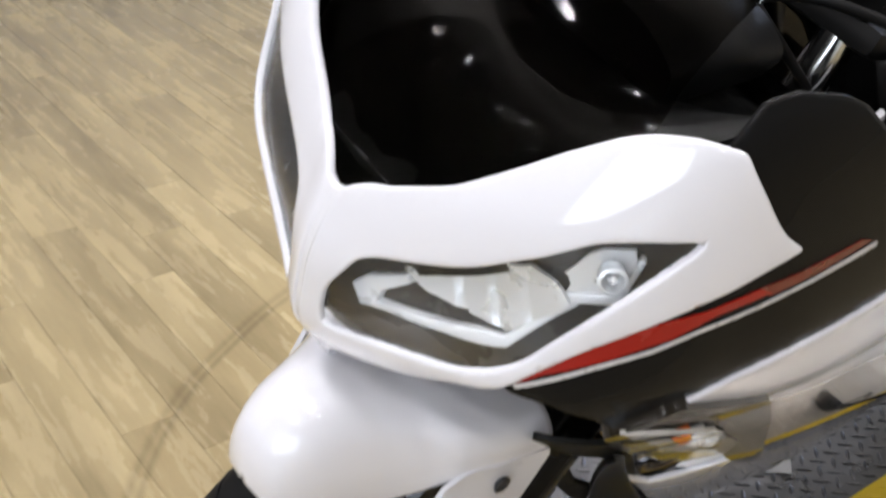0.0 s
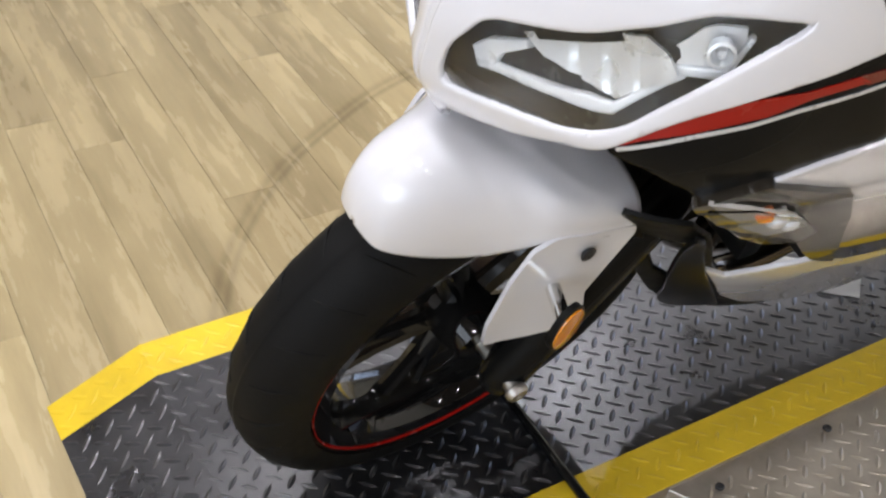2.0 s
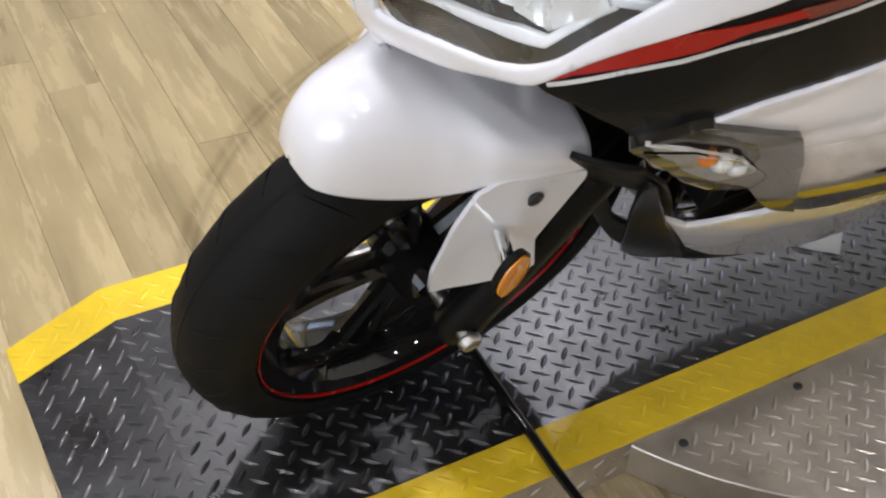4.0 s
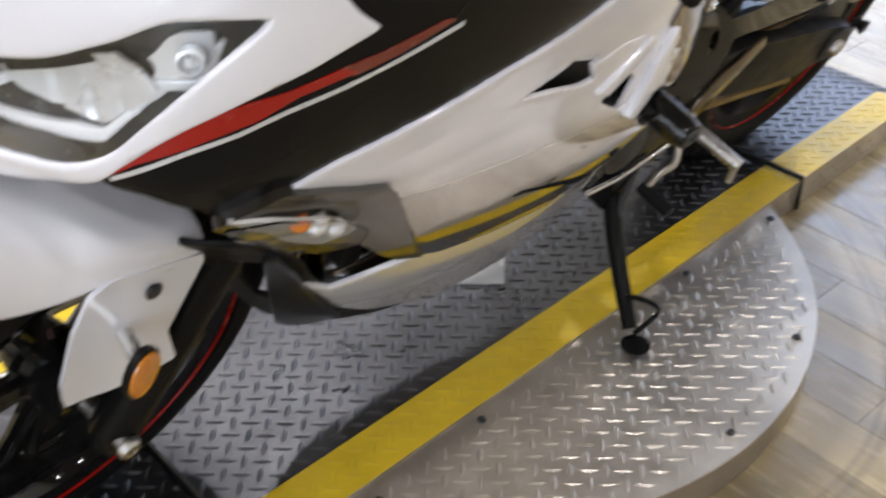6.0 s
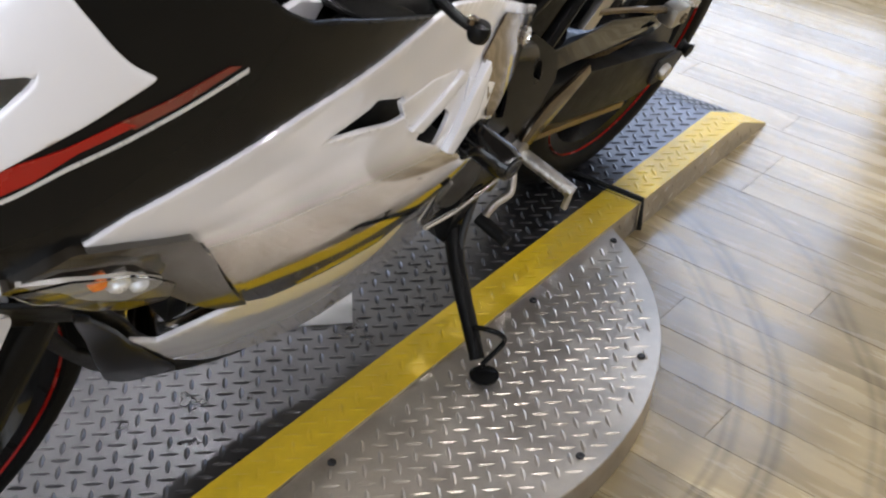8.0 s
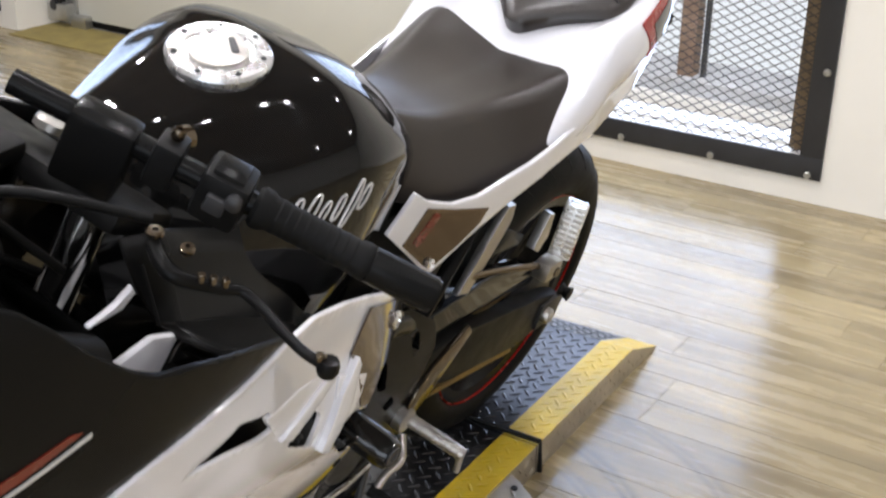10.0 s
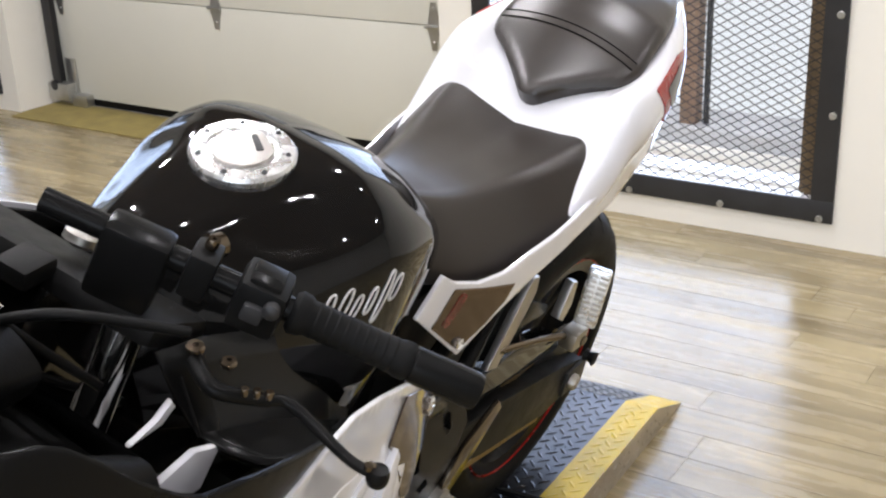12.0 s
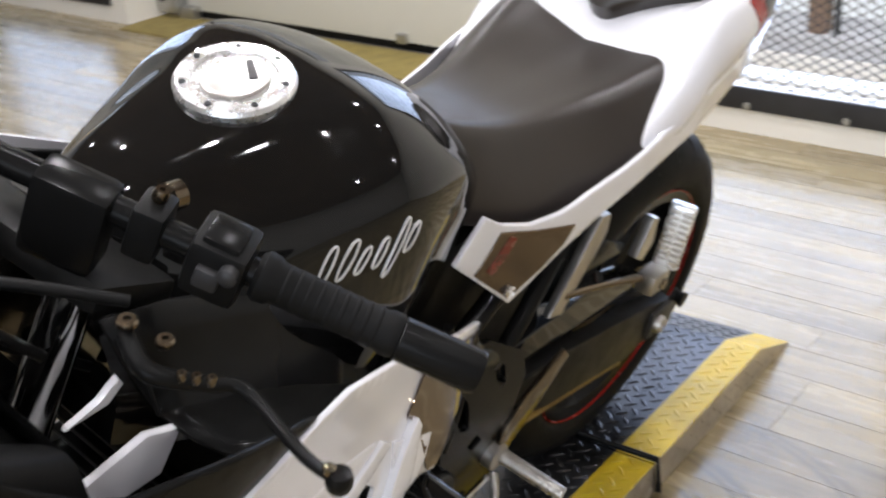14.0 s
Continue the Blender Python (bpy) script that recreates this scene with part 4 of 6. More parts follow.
    duct = panel("radiator_duct", [(2.9, 0.62), (3.06, 0.56), (3.10, 0.43), (3.38, 0.295), (3.75, 0.235), (4.2, 0.205), (4.3, 0.175), (3.6, 0.185), (3.0, 0.205), (2.43, 0.245), (2.15, 0.295), (2.05, 0.36), (2.0, 0.50), (2.2, 0.62)],
                 lambda s, z: skin(s, z) - np.array((0.012, 0.008, 0)), BLACK_MATT, bike, mirror=mirror, holes=[[(2.35, 0.54), (2.85, 0.52), (2.9, 0.42), (2.7, 0.36), (2.35, 0.40)]], label="black radiator duct")
    panel("chin_spoiler", [(2.98, 0.600), (2.80, 0.50), (2.62, 0.40), (2.42, 0.290), (2.62, 0.258), (2.90, 0.245), (3.20, 0.250), (3.42, 0.275), (3.20, 0.36), (3.08, 0.43), (3.04, 0.50), (3.06, 0.58)],
          skin, BLACK_SATIN, duct, lift=0.002, thick=0.006, mirror=mirror, label="black chin edge of the duct")
    # turn signal on its black shroud
    panel("signal_shroud", [(2.75, 0.770), (3.072, 0.798), (3.30, 0.780), (3.577, 0.751), (3.714, 0.689), (3.86, 0.600), (3.965, 0.520), (3.80, 0.548), (3.66, 0.600), (3.529, 0.645), (3.30, 0.668), (3.10, 0.690), (2.9, 0.735)],
                   skin, SMOKED, bike, lift=0.006, thick=0.010, curl=0, step=0.010, mirror=mirror, label="smoked glossy turn signal shroud")
    SIGNAL = [(2.775, 0.788), (3.051, 0.780), (3.307, 0.753), (3.515, 0.700), (3.490, 0.672), (3.296, 0.674), (3.132, 0.702), (2.98, 0.742)]

    def sunk(s_, z_):
        # reflector bowl: deepest along the middle of the lamp
        d = abs((z_ - 0.73 + 0.15 * (s_ - 3.15)) / 0.045)
        return skin(s_, z_) + np.array((0.004, 0.008, 0)) * min(1.0, d)
    sig = panel("turn_signal", [(2.82, 0.780), (3.05, 0.773), (3.29, 0.748), (3.48, 0.702), (3.46, 0.682), (3.30, 0.682), (3.14, 0.708), (2.99, 0.745)], sunk, SIGNAL_BOWL, bike, lift=0.007, thick=0.004, curl=0, mirror=mirror, step=0.007, label="front turn signal")
    for s_, z_, r_, mt in ((3.19, 0.742, 0.0085, ORANGE), (3.275, 0.728, 0.0105, LAMP_BOWL), (3.365, 0.712, 0.009, LAMP_BOWL)):
        q = skin(s_, z_)
        bm = bmesh.new()
        bmesh.ops.create_uvsphere(bm, u_segments=14, v_segments=8, radius=r_, matrix=Matrix.Translation((q[0] + 0.004, sg * (q[1] + 0.009), q[2])))
        part("bulb", bm, mt, sig)
    sl = panel("lens", SIGNAL, skin, CLEAR_THIN, sig, lift=0.017, thick=0.002, curl=0, mirror=mirror, step=0.01, label="clear turn signal lens")
    sl.visible_shadow = False


# windscreen: smoked bubble over the nose
def bubble(s, v):
    sa = abs(s)
    base = skin(s, float(np.interp(sa, [p[0] for p in SCREEN_EDGE], [p[1] for p in SCREEN_EDGE])))
    y = base[1] * 0.66
    top = np.array((1.262 - 1.2 * y * y, y, 1.070 - 1.4 * y * y))
    bulge = np.array((0.5, 0.25 * y / 0.15, 0.85)) * 0.034 * 4 * v * (1 - v) * (1 - 0.6 * (sa / 2.5) ** 2)
    return base + (top - base) * v + (bulge if v > 0 else 0)


verts, faces = [], []
N, M = 44, 14
for layer in (0, 1):
    for i in range(N + 1):
        for j in range(M + 1):
            v_ = -0.04 + 1.04 * j / M
            p = bubble(-2.42 + 4.84 * i / N, v_)
            verts.append((p[0] - 0.003 - 0.006 * max(0, 1 - v_ * 5) - layer * 0.003, p[1] * (1 - layer * 0.01), p[2] - layer * 0.002))
K = (N + 1) * (M + 1)
for i in range(N):
    for j in range(M):
        a = i * (M + 1) + j
        faces += [(a, a + M + 1, a + M + 2, a + 1), (K + a, K + a + 1, K + a + M + 2, K + a + M + 1)]
for i in range(N):
    for j in (0, M):
        a, b = i * (M + 1) + j, (i + 1) * (M + 1) + j
        faces.append((a, K + a, K + b, b))
for j in range(M):
    for i in (0, N):
        a, b = i * (M + 1) + j, i * (M + 1) + j + 1
        faces.append((a, b, K + b, K + a))
screen = mesh_object("windscreen", verts, faces, SMOKE, bike, True, 50, "dark smoked windscreen")
# cockpit lining, instrument hood
loft("cockpit_lining", [(1.492, [(0, 0.872), (0.045, 0.872), (0.080, 0.862), (0.095, 0.83)]), (1.46, [(0, 0.90), (0.07, 0.90), (0.12, 0.89), (0.14, 0.86)]), (1.38, [(0, 0.93), (0.09, 0.935), (0.17, 0.95), (0.19, 0.90)]), (1.28, [(0, 0.92), (0.10, 0.93), (0.20, 0.975), (0.225, 0.93)]),
                        (1.18, [(0, 0.86), (0.11, 0.87), (0.205, 0.93), (0.235, 0.90)])], BLACK_MATT, bike, label="black cockpit lining")
dash = loft("instrument_panel", [(1.30, [(0, 0.985), (0.06, 0.98), (0.10, 0.96), (0.10, 0.93)]), (1.25, [(0, 1.0), (0.07, 0.998), (0.115, 0.975), (0.11, 0.94)]), (1.19, [(0, 0.985), (0.07, 0.98), (0.11, 0.96), (0.10, 0.93)])], BLACK_MATT, bike, label="black instrument panel")
box_part("dial_bezel", (1.205, -0.05, 0.985), (1.25, 0.05, 0.994), CHROME, dash, None, 0.004, "silver dial bezel")
# folded black panels between the flank and the tank, with white lips at the fork opening
INNER = [[(1.078, 0.262, 0.893), (1.048, 0.257, 0.882), (0.986, 0.244, 0.850), (0.920, 0.226, 0.812), (0.850, 0.200, 0.765), (0.780, 0.172, 0.710)],
         [(1.076, 0.172, 0.868), (1.044, 0.170, 0.8525), (0.983, 0.170, 0.829), (0.917, 0.168, 0.793), (0.868, 0.164, 0.760), (0.800, 0.152, 0.710)],
         [(1.098, 0.136, 0.945), (1.040, 0.132, 0.930), (0.970, 0.126, 0.900), (0.890, 0.120, 0.870), (0.830, 0.118, 0.840), (0.780, 0.115, 0.790)]]
for sg in (1, -1):
    rows = []
    for a, b in zip(INNER, INNER[1:]):
        rows += [[Vector(p).lerp(Vector(q), k / 4) + Vector((0, 0, -0.006)) * math.sin(math.pi * k / 4) for p, q in zip(a, b)] for k in range(4)]
    rows.append([Vector(p) for p in INNER[-1]])
    wide = len(rows[0])
    inner = mesh_object("inner_fairing", [(p.x, p.y * sg, p.z) for r in rows for p in r],
                        [(i * wide + j, i * wide + j + 1, (i + 1) * wide + j + 1, (i + 1) * wide + j) for i in range(len(rows) - 1) for j in range(wide - 1)], BLACK_SATIN, bike, True, 22, "folded black inner fairing panel")
    thicken = inner.modifiers.new("thickness", "SOLIDIFY")
    thicken.thickness, thicken.offset = 0.004, 0.0
    tube_part("panel_seam", [(1.0766, 0.174 * sg, 0.868), (1.076, 0.158 * sg, 0.893), (1.078, 0.147 * sg, 0.916)], 0.0018, RUBBER, inner, 6, 2)
    prism_part("inner_lip", [(1.160, 0.866), (1.103, 0.880), (1.072, 0.868), (1.090, 0.832), (1.150, 0.830)], 0.186 * sg, 0.194 * sg, WHITE, bike, 0.003, "white inner fairing lip")
    prism_part("opening_lip", [(1.106, 0.918), (1.101, 0.909), (1.114, 0.897), (1.150, 0.894), (1.148, 0.8965), (1.120, 0.9025), (1.110, 0.911)], 0.160 * sg, 0.166 * sg, WHITE, bike, 0.002, "white edge of the fork opening")

# ---- front wheel, fork and mudguard ----


def tyre_mesh(name, R, w, bead, mat, parent, m):
    """A tyre: round crown, side walls down to the bead, grooves across the crown."""
    prof = []
    for a in np.linspace(-1, 1, 25):
        t = a * math.pi / 2 * 1.04
        prof.append((w * 0.5 * math.sin(t) / math.sin(math.pi / 2 * 1.04) * (1.0 if abs(a) < 0.8 else 1.0), R - (w * 0.47) * (1 - math.cos(t))))
    side = [(w * 0.49, R - w * 0.60), (w * 0.44, bead + 0.012), (w * 0.40, bead)]
    full = [(-y, r) for y, r in side[::-1]] + prof + side
    n, k = 96, len(full)
    verts, faces = [], []
    for i in range(n):
        a = i * math.tau / n
        for j, (y, r) in enumerate(full):
            verts.append(m @ Vector((r * math.cos(a), y, r * math.sin(a))))
    for i in range(n):
        for j in range(k - 1):
            faces.append((i * k + j, i * k + j + 1, (i + 1) % n * k + j + 1, (i + 1) % n * k + j))
    ob = mesh_object(name, verts, faces, mat, parent, True, 60)
    bm = bmesh.new()
    for i in range(26):
        for s in (1, -1):
            a = i * math.tau / 26 + (0.5 if s < 0 else 0) * math.tau / 26
            pts = []
            for f in (0.16, 0.45, 0.74):
                t = f * math.pi / 2
                r = R - (w * 0.47) * (1 - math.cos(t)) + 0.0004
                y = s * w * 0.5 * math.sin(t)
                aa = a + (f - 0.4) * 0.16
                pts.append(m @ Vector((r * math.cos(aa), y, r * math.sin(aa))))
            add_tube(bm, pts, [0.0008, 0.0022, 0.0008], 5, 4)
    tagged(part("tread_groove", bm, BLACK_MATT, ob), "fine tread grooves", kind="stuff")
    bm = bmesh.new()
    ring = [m @ Vector((R + 0.0003, 0, 0))]
    for i in range(n):
        a, b = i * math.tau / n, (i + 1) * math.tau / n
        q = [bm.verts.new(m @ Vector(((R + 0.0006) * math.cos(t), y, (R + 0.0006) * math.sin(t)))) for t in (a, b) for y in (-0.0015, 0.0015)]
        bm.faces.new((q[0], q[1], q[3], q[2]))
    bmesh.ops.remove_doubles(bm, verts=bm.verts, dist=1e-5)
    part("mould_line", bm, BLACK_MATT, ob)
    return ob


def wheel(name, R, w, m, parent, rim_mat, spokes=5):
    """A tyre on a cast rim with paired spokes, red rim line, hub and brake disc; axle along y."""
    tyre = tyre_mesh("tyre", R, w, 0.214, RUBBER, parent, m)
    tyre["label"] = "black road tyre"
    rim_w = w * 0.40
    rm = m @ pose(0, 0, 0, -90)
    rim = lathe_part("rim", [(0.196, -rim_w), (0.222, -rim_w - 0.004), (0.226, -rim_w), (0.212, -rim_w * 0.8), (0.190, -rim_w * 0.4), (0.190, rim_w * 0.4), (0.212, rim_w * 0.8), (0.226, rim_w), (0.222, rim_w + 0.004), (0.196, rim_w), (0.180, rim_w * 0.4), (0.180, -rim_w * 0.4)],
                     rm, rim_mat, parent, 64, "black cast wheel rim", ring=True)
    for s in (1, -1):
        lathe_part("rim_line", [(0.2190, s * (rim_w + 0.0030)), (0.2196, s * (rim_w + 0.0066)), (0.2210, s * (rim_w + 0.0066)), (0.2218, s * (rim_w + 0.0012))], rm, RED, rim, 64, "red rim line", ring=True)
    for i in range(spokes):
        for d in (-0.13, 0.13):
            a = i * math.tau / spokes + d
            b = i * math.tau / spokes + d * 0.45
            bm = bmesh.new()
            p0, p1 = Vector((0.035 * math.cos(b), 0, 0.035 * math.sin(b))), Vector((0.192 * math.cos(a), 0, 0.192 * math.sin(a)))
            add_tube(bm, [m @ p0, m @ (p0 * 0.5 + p1 * 0.5), m @ p1], [0.016, 0.011, 0.014], 8, 4)
            part("spoke", bm, rim_mat, rim)
    lathe_part("hub", [(0.020, -0.060), (0.032, -0.058), (0.040, -0.030), (0.044, 0.0), (0.040, 0.030), (0.032, 0.058), (0.020, 0.060)], rm, rim_mat, rim, 28, "black wheel hub")
    return tyre, rim


front_tyre, front_rim = wheel("front", 0.293, 0.112, STEER, bike, BLACK_GLOSS)


def disc_part(name, m, y, r0, r1, parent):
    bm = bmesh.new()
    n = 60
    rings = []
    for r, dy in ((r0, -0.0022), (r1, -0.0022), (r1, 0.0022), (r0, 0.0022)):
        rings.append([bm.verts.new(m @ Vector(((r + (0.004 * math.cos(10 * i * math.tau / n) if r == r1 else 0)) * math.cos(i * math.tau / n), y + dy, (r + (0.004 * math.cos(10 * i * math.tau / n) if r == r1 else 0)) * math.sin(i * math.tau / n)))) for i in range(n)])
    for a, b in zip(rings, rings[1:] + rings[:1]):
        for i in range(n):
            bm.faces.new((a[i], a[(i + 1) % n], b[(i + 1) % n], b[i]))
    return part(name, bm, ALU, parent, "steel petal brake disc")


disc_part("brake_disc", STEER, -0.068, 0.095, 0.142, bike)
for k in range(6):
    a = k * math.tau / 6
    tube_part("disc_arm", [STEER @ Vector((0.035 * math.cos(a), -0.062, 0.035 * math.sin(a))), STEER @ Vector((0.100 * math.cos(a + 0.2), -0.068, 0.100 * math.sin(a + 0.2)))], 0.008, ALU, front_rim, 8)
# fork: along the steering axis in the turned frame, tops shifted for the view
UP = STEER_AXIS
for sg in (1, -1):
    foot = Vector((-0.012, 0.098 * sg, 0.0))
    tube_part("fork_slider", [STEER @ (foot - UP * 0.035), STEER @ foot, STEER @ (foot + UP * 0.12), STEER @ (foot + UP * 0.36)], [0.020, 0.029, 0.027, 0.027], BLACK_SATIN, bike, 18, 5, "black fork lower leg")
    tube_part("fork_tube", [STEER @ (foot + UP * 0.35), STEER @ (foot + Vector((0.014, -0.012 * sg, 0)) + UP * 0.725)], 0.0185, CHROME, bike, 20, 1, "polished steel fork tube")
    lathe_part("fork_cap", [(0.019, 0.0), (0.021, 0.004), (0.019, 0.014), (0.012, 0.016), (0.009, 0.013)], STEER @ Matrix.Translation(foot + Vector((0.014, -0.012 * sg, 0)) + UP * 0.722) @ UP.to_track_quat("Z", "Y").to_matrix().to_4x4(), ALU, bike, 20, "aluminium fork cap")
    bolt_part("axle_nut", STEER @ Vector((0.0, 0.128 * sg, 0.0)), STEER.to_3x3() @ Vector((0, sg, 0)), 0.014, ALU, bike, 0.010)
tube_part("front_axle", [STEER @ Vector((0, -0.125, 0)), STEER @ Vector((0, 0.125, 0))], 0.010, ALU, bike, 14, 1)
for h, th, nm in ((0.728, 0.026, "upper_fork_clamp"), (0.52, 0.034, "lower_fork_clamp")):
    bm = bmesh.new()
    add_box(bm, (-0.055, -0.125, -th / 2), (0.035, 0.125, th / 2), STEER @ Matrix.Translation(UP * h) @ pose(0, 0, 0, 0, -26, 0) @ Matrix.Translation((-0.012, 0, 0)), 0.010)
    part(nm, bm, BLACK_MATT, bike, "black cast fork clamp")
caliper = box_part("brake_caliper", (-0.16, -0.105, 0.02), (-0.10, -0.045, 0.13), BLACK_GLOSS, bike, STEER, 0.012, "black brake caliper")

# mudguard over the wheel and its fork cover
# sections along the wheel plane: x, crown, half width, lower edge
GUARD = [(0.1885, 0.283, 0.003, 0.279), (0.183, 0.314, 0.028, 0.274), (0.172, 0.338, 0.042, 0.273), (0.150, 0.357, 0.055, 0.270), (0.120, 0.366, 0.066, 0.264), (0.088, 0.366, 0.077, 0.262),
         (0.058, 0.362, 0.091, 0.272), (0.030, 0.358, 0.109, 0.294), (-0.015, 0.350, 0.121, 0.288), (-0.062, 0.338, 0.125, 0.280)]



def cover_width(x):
    return float(np.interp(x, [-0.064, 0.0, 0.030, 0.050, 0.077], [0.1256, 0.1190, 0.1105, 0.107, 0.105]))


fender = loft("front_mudguard", [(x, [(0.0, c), (w * 0.42, c - (c - l) * 0.05), (w * (0.74 + 0.06 * f), c - (c - l) * (0.24 - 0.04 * f)), (w * (0.92 + 0.04 * f), c - (c - l) * (0.52 - 0.04 * f)), (w * 0.99, c - (c - l) * 0.80), (w, l)])
                                for x, c, w, l in GUARD for f in (min(1.0, max(0.0, (0.12 - x) / 0.12)),)],
              WHITE, bike, 7, 6, STEER, "glossy white front mudguard", 60, False)
shell = fender.modifiers.new("thickness", "SOLIDIFY")
shell.thickness, shell.offset = 0.004, -1
for sg in (1, -1):
    def cover_skin(x, z, sg=sg):
        q = STEER @ Vector((x, sg * (cover_width(x) + 0.0006 + 0.05 * max(0.0, 0.285 - z) - 0.5 * max(0.0, z - 0.315)), z))
        return np.array((q.x, q.y, q.z))
    cover = panel("fork_cover", [(0.022, 0.302), (0.034, 0.298), (0.040, 0.292), (0.050, 0.286), (0.066, 0.242), (0.077, 0.172), (0.074, 0.136), (0.030, 0.128), (-0.045, 0.136), (-0.031, 0.190), (-0.064, 0.277), (-0.062, 0.288), (-0.02, 0.298)],
                  cover_skin, WHITE, fender, thick=-0.005 if sg < 0 else 0.005, curl=0, scale=(1, 1), step=0.012, label="white fork leg cover")
    q = STEER @ Vector((-0.008, sg * 0.124, 0.270))
    bolt_part("cover_bolt", q, STEER.to_3x3() @ Vector((0, sg, 0.05)), 0.009, STEEL_DARK, cover, 0.003)
refl = tagged(new("side_reflector"), kind="")
refl.parent = bike
refl["label"] = "round amber side reflector on a stud"
RM = Matrix.Translation((1.420, 0.178, 0.508)) @ Vector((-0.30, 1, 0.02)).to_track_quat("Z", "Y").to_matrix().to_4x4()
lathe_part("reflector_cup", [(0.010, -0.006), (0.0315, -0.004), (0.0325, 0.003), (0.030, 0.004)], RM @ Matrix.Diagonal((0.70, 1.0, 1, 1)), BLACK_MATT, refl, 32)
lathe_part("reflector_lens", [(0.0295, 0.003), (0.0285, 0.006), (0.018, 0.0075), (0.0, 0.008)], RM @ Matrix.Diagonal((0.70, 1.0, 1, 1)), AMBER, refl, 32, "amber lens")
tube_part("stud", [(1.410, 0.135, 0.512), (1.418, 0.174, 0.508)], 0.008, CHROME, refl, 12, 1, "bright steel stud")

# ---- tank, seat and tail ----
tank = loft("fuel_tank", [(1.045, [(0, 0.905), (0.022, 0.901), (0.042, 0.884), (0.066, 0.850), (0.085, 0.80), (0.077, 0.74)]),
                          (0.990, [(0, 0.955), (0.030, 0.951), (0.054, 0.933), (0.094, 0.882), (0.124, 0.81), (0.106, 0.73)]),
                          (0.930, [(0, 0.974), (0.040, 0.970), (0.070, 0.952), (0.118, 0.900), (0.140, 0.82), (0.116, 0.72)]),
                          (0.870, [(0, 0.987), (0.050, 0.983), (0.084, 0.965), (0.140, 0.914), (0.154, 0.82), (0.128, 0.71)]),
                          (0.825, [(0, 0.995), (0.060, 0.991), (0.102, 0.973), (0.157, 0.921), (0.166, 0.82), (0.137, 0.70)]),
                          (0.770, [(0, 0.996), (0.063, 0.992), (0.116, 0.975), (0.166, 0.920), (0.164, 0.81), (0.135, 0.69)]),
                          (0.693, [(0, 0.967), (0.057, 0.963), (0.107, 0.946), (0.150, 0.902), (0.137, 0.79), (0.114, 0.69)]),
                          (0.635, [(0, 0.918), (0.048, 0.915), (0.088, 0.905), (0.126, 0.868), (0.116, 0.78), (0.098, 0.69)]),
                          (0.590, [(0, 0.870), (0.038, 0.867), (0.068, 0.858), (0.096, 0.828), (0.092, 0.77), (0.080, 0.69)])], BLACK_GLOSS, bike, 7, 6, label="glossy black fuel tank")
CAP = Matrix.Translation((0.853, 0.003, 0.9915)) @ pose(0, 0, 0, -1, 9, 0)
cap = lathe_part("fuel_cap", [(0.053, -0.010), (0.0535, 0.001), (0.051, 0.0048), (0.038, 0.0058), (0.0365, 0.0030), (0.0, 0.0030)], CAP, CAP_METAL, tank, 56, "polished round fuel cap")
bm = bmesh.new()
add_prism(bm, rounded([(-0.034, -0.004), (-0.022, -0.020), (-0.004, -0.023), (0.010, -0.018), (0.020, -0.024), (0.030, -0.012), (0.034, 0.004), (0.022, 0.024), (0.004, 0.031), (-0.018, 0.027)], 0.006), -0.0070, -0.003, 0.0012)
bm.transform(CAP @ pose(0, 0, 0, -90))
part("cap_flap", bm, ALU, cap, "brushed key flap")
bm = bmesh.new()
add_prism(bm, rounded([(-0.003, -0.015), (0.003, -0.015), (0.004, 0.013), (-0.004, 0.013)], 0.002), -0.0080, -0.0066, 0.0004)
bm.transform(CAP @ pose(0, 0, 0, -90) @ Matrix.Translation((0.0, 0.0, 0.0)) @ pose(-0.014, 0, 0.006, 0, 35, 0))
part("key_slot", bm, STEEL_DARK, cap, "dark key slot cover")
for k in range(7):
    a = k * math.tau / 7 + 0.3
    bolt_part("cap_screw", CAP @ Vector((0.0445 * math.cos(a), 0.0445 * math.sin(a), 0.0046)), CAP.to_3x3() @ Vector((0, 0, 1)), 0.0030, STEEL_DARK, cap, 0.0022)


TANK_TREE = BVHTree.FromPolygons([v.co for v in tank.data.vertices], [tuple(p.vertices) for p in tank.data.polygons])


def tank_side(x, z):
    """Left skin of the tank at x and z."""
    hit = TANK_TREE.ray_cast(Vector((x, 0.6, z)), Vector((0, -1, 0)))[0]
    return np.array((x, (hit.y if hit else 0.15) + 0.001, z))


# script badge as plain silver strokes, both sides
for sg in (1, -1):
    badge = new("badge")
    badge.parent = tank
    badge["label"] = "silver outlined script badge, plain strokes"
    # slanted outlined strokes, no lettering
    for x0, z0, w, h in ((0.890, 0.870, 0.010, 0.033), (0.872, 0.872, 0.010, 0.034), (0.855, 0.875, 0.008, 0.023), (0.839, 0.877, 0.009, 0.025), (0.829, 0.864, 0.009, 0.050), (0.806, 0.882, 0.012, 0.024)):
        line = []
        for j in range(17):
            a = j * math.tau / 16
            uu, vv = w * 0.5 * (1 + math.copysign(abs(math.cos(a)) ** 0.7, math.cos(a))), h * 0.5 * (1 + math.sin(a))
            x, z = x0 - uu - vv * 0.55, z0 + vv + uu * 0.25
            q = tank_side(x, z)
            line.append((q[0], sg * q[1], q[2]))
        tube_part("stroke", line, 0.0014, SILVER, badge, 6, 3)
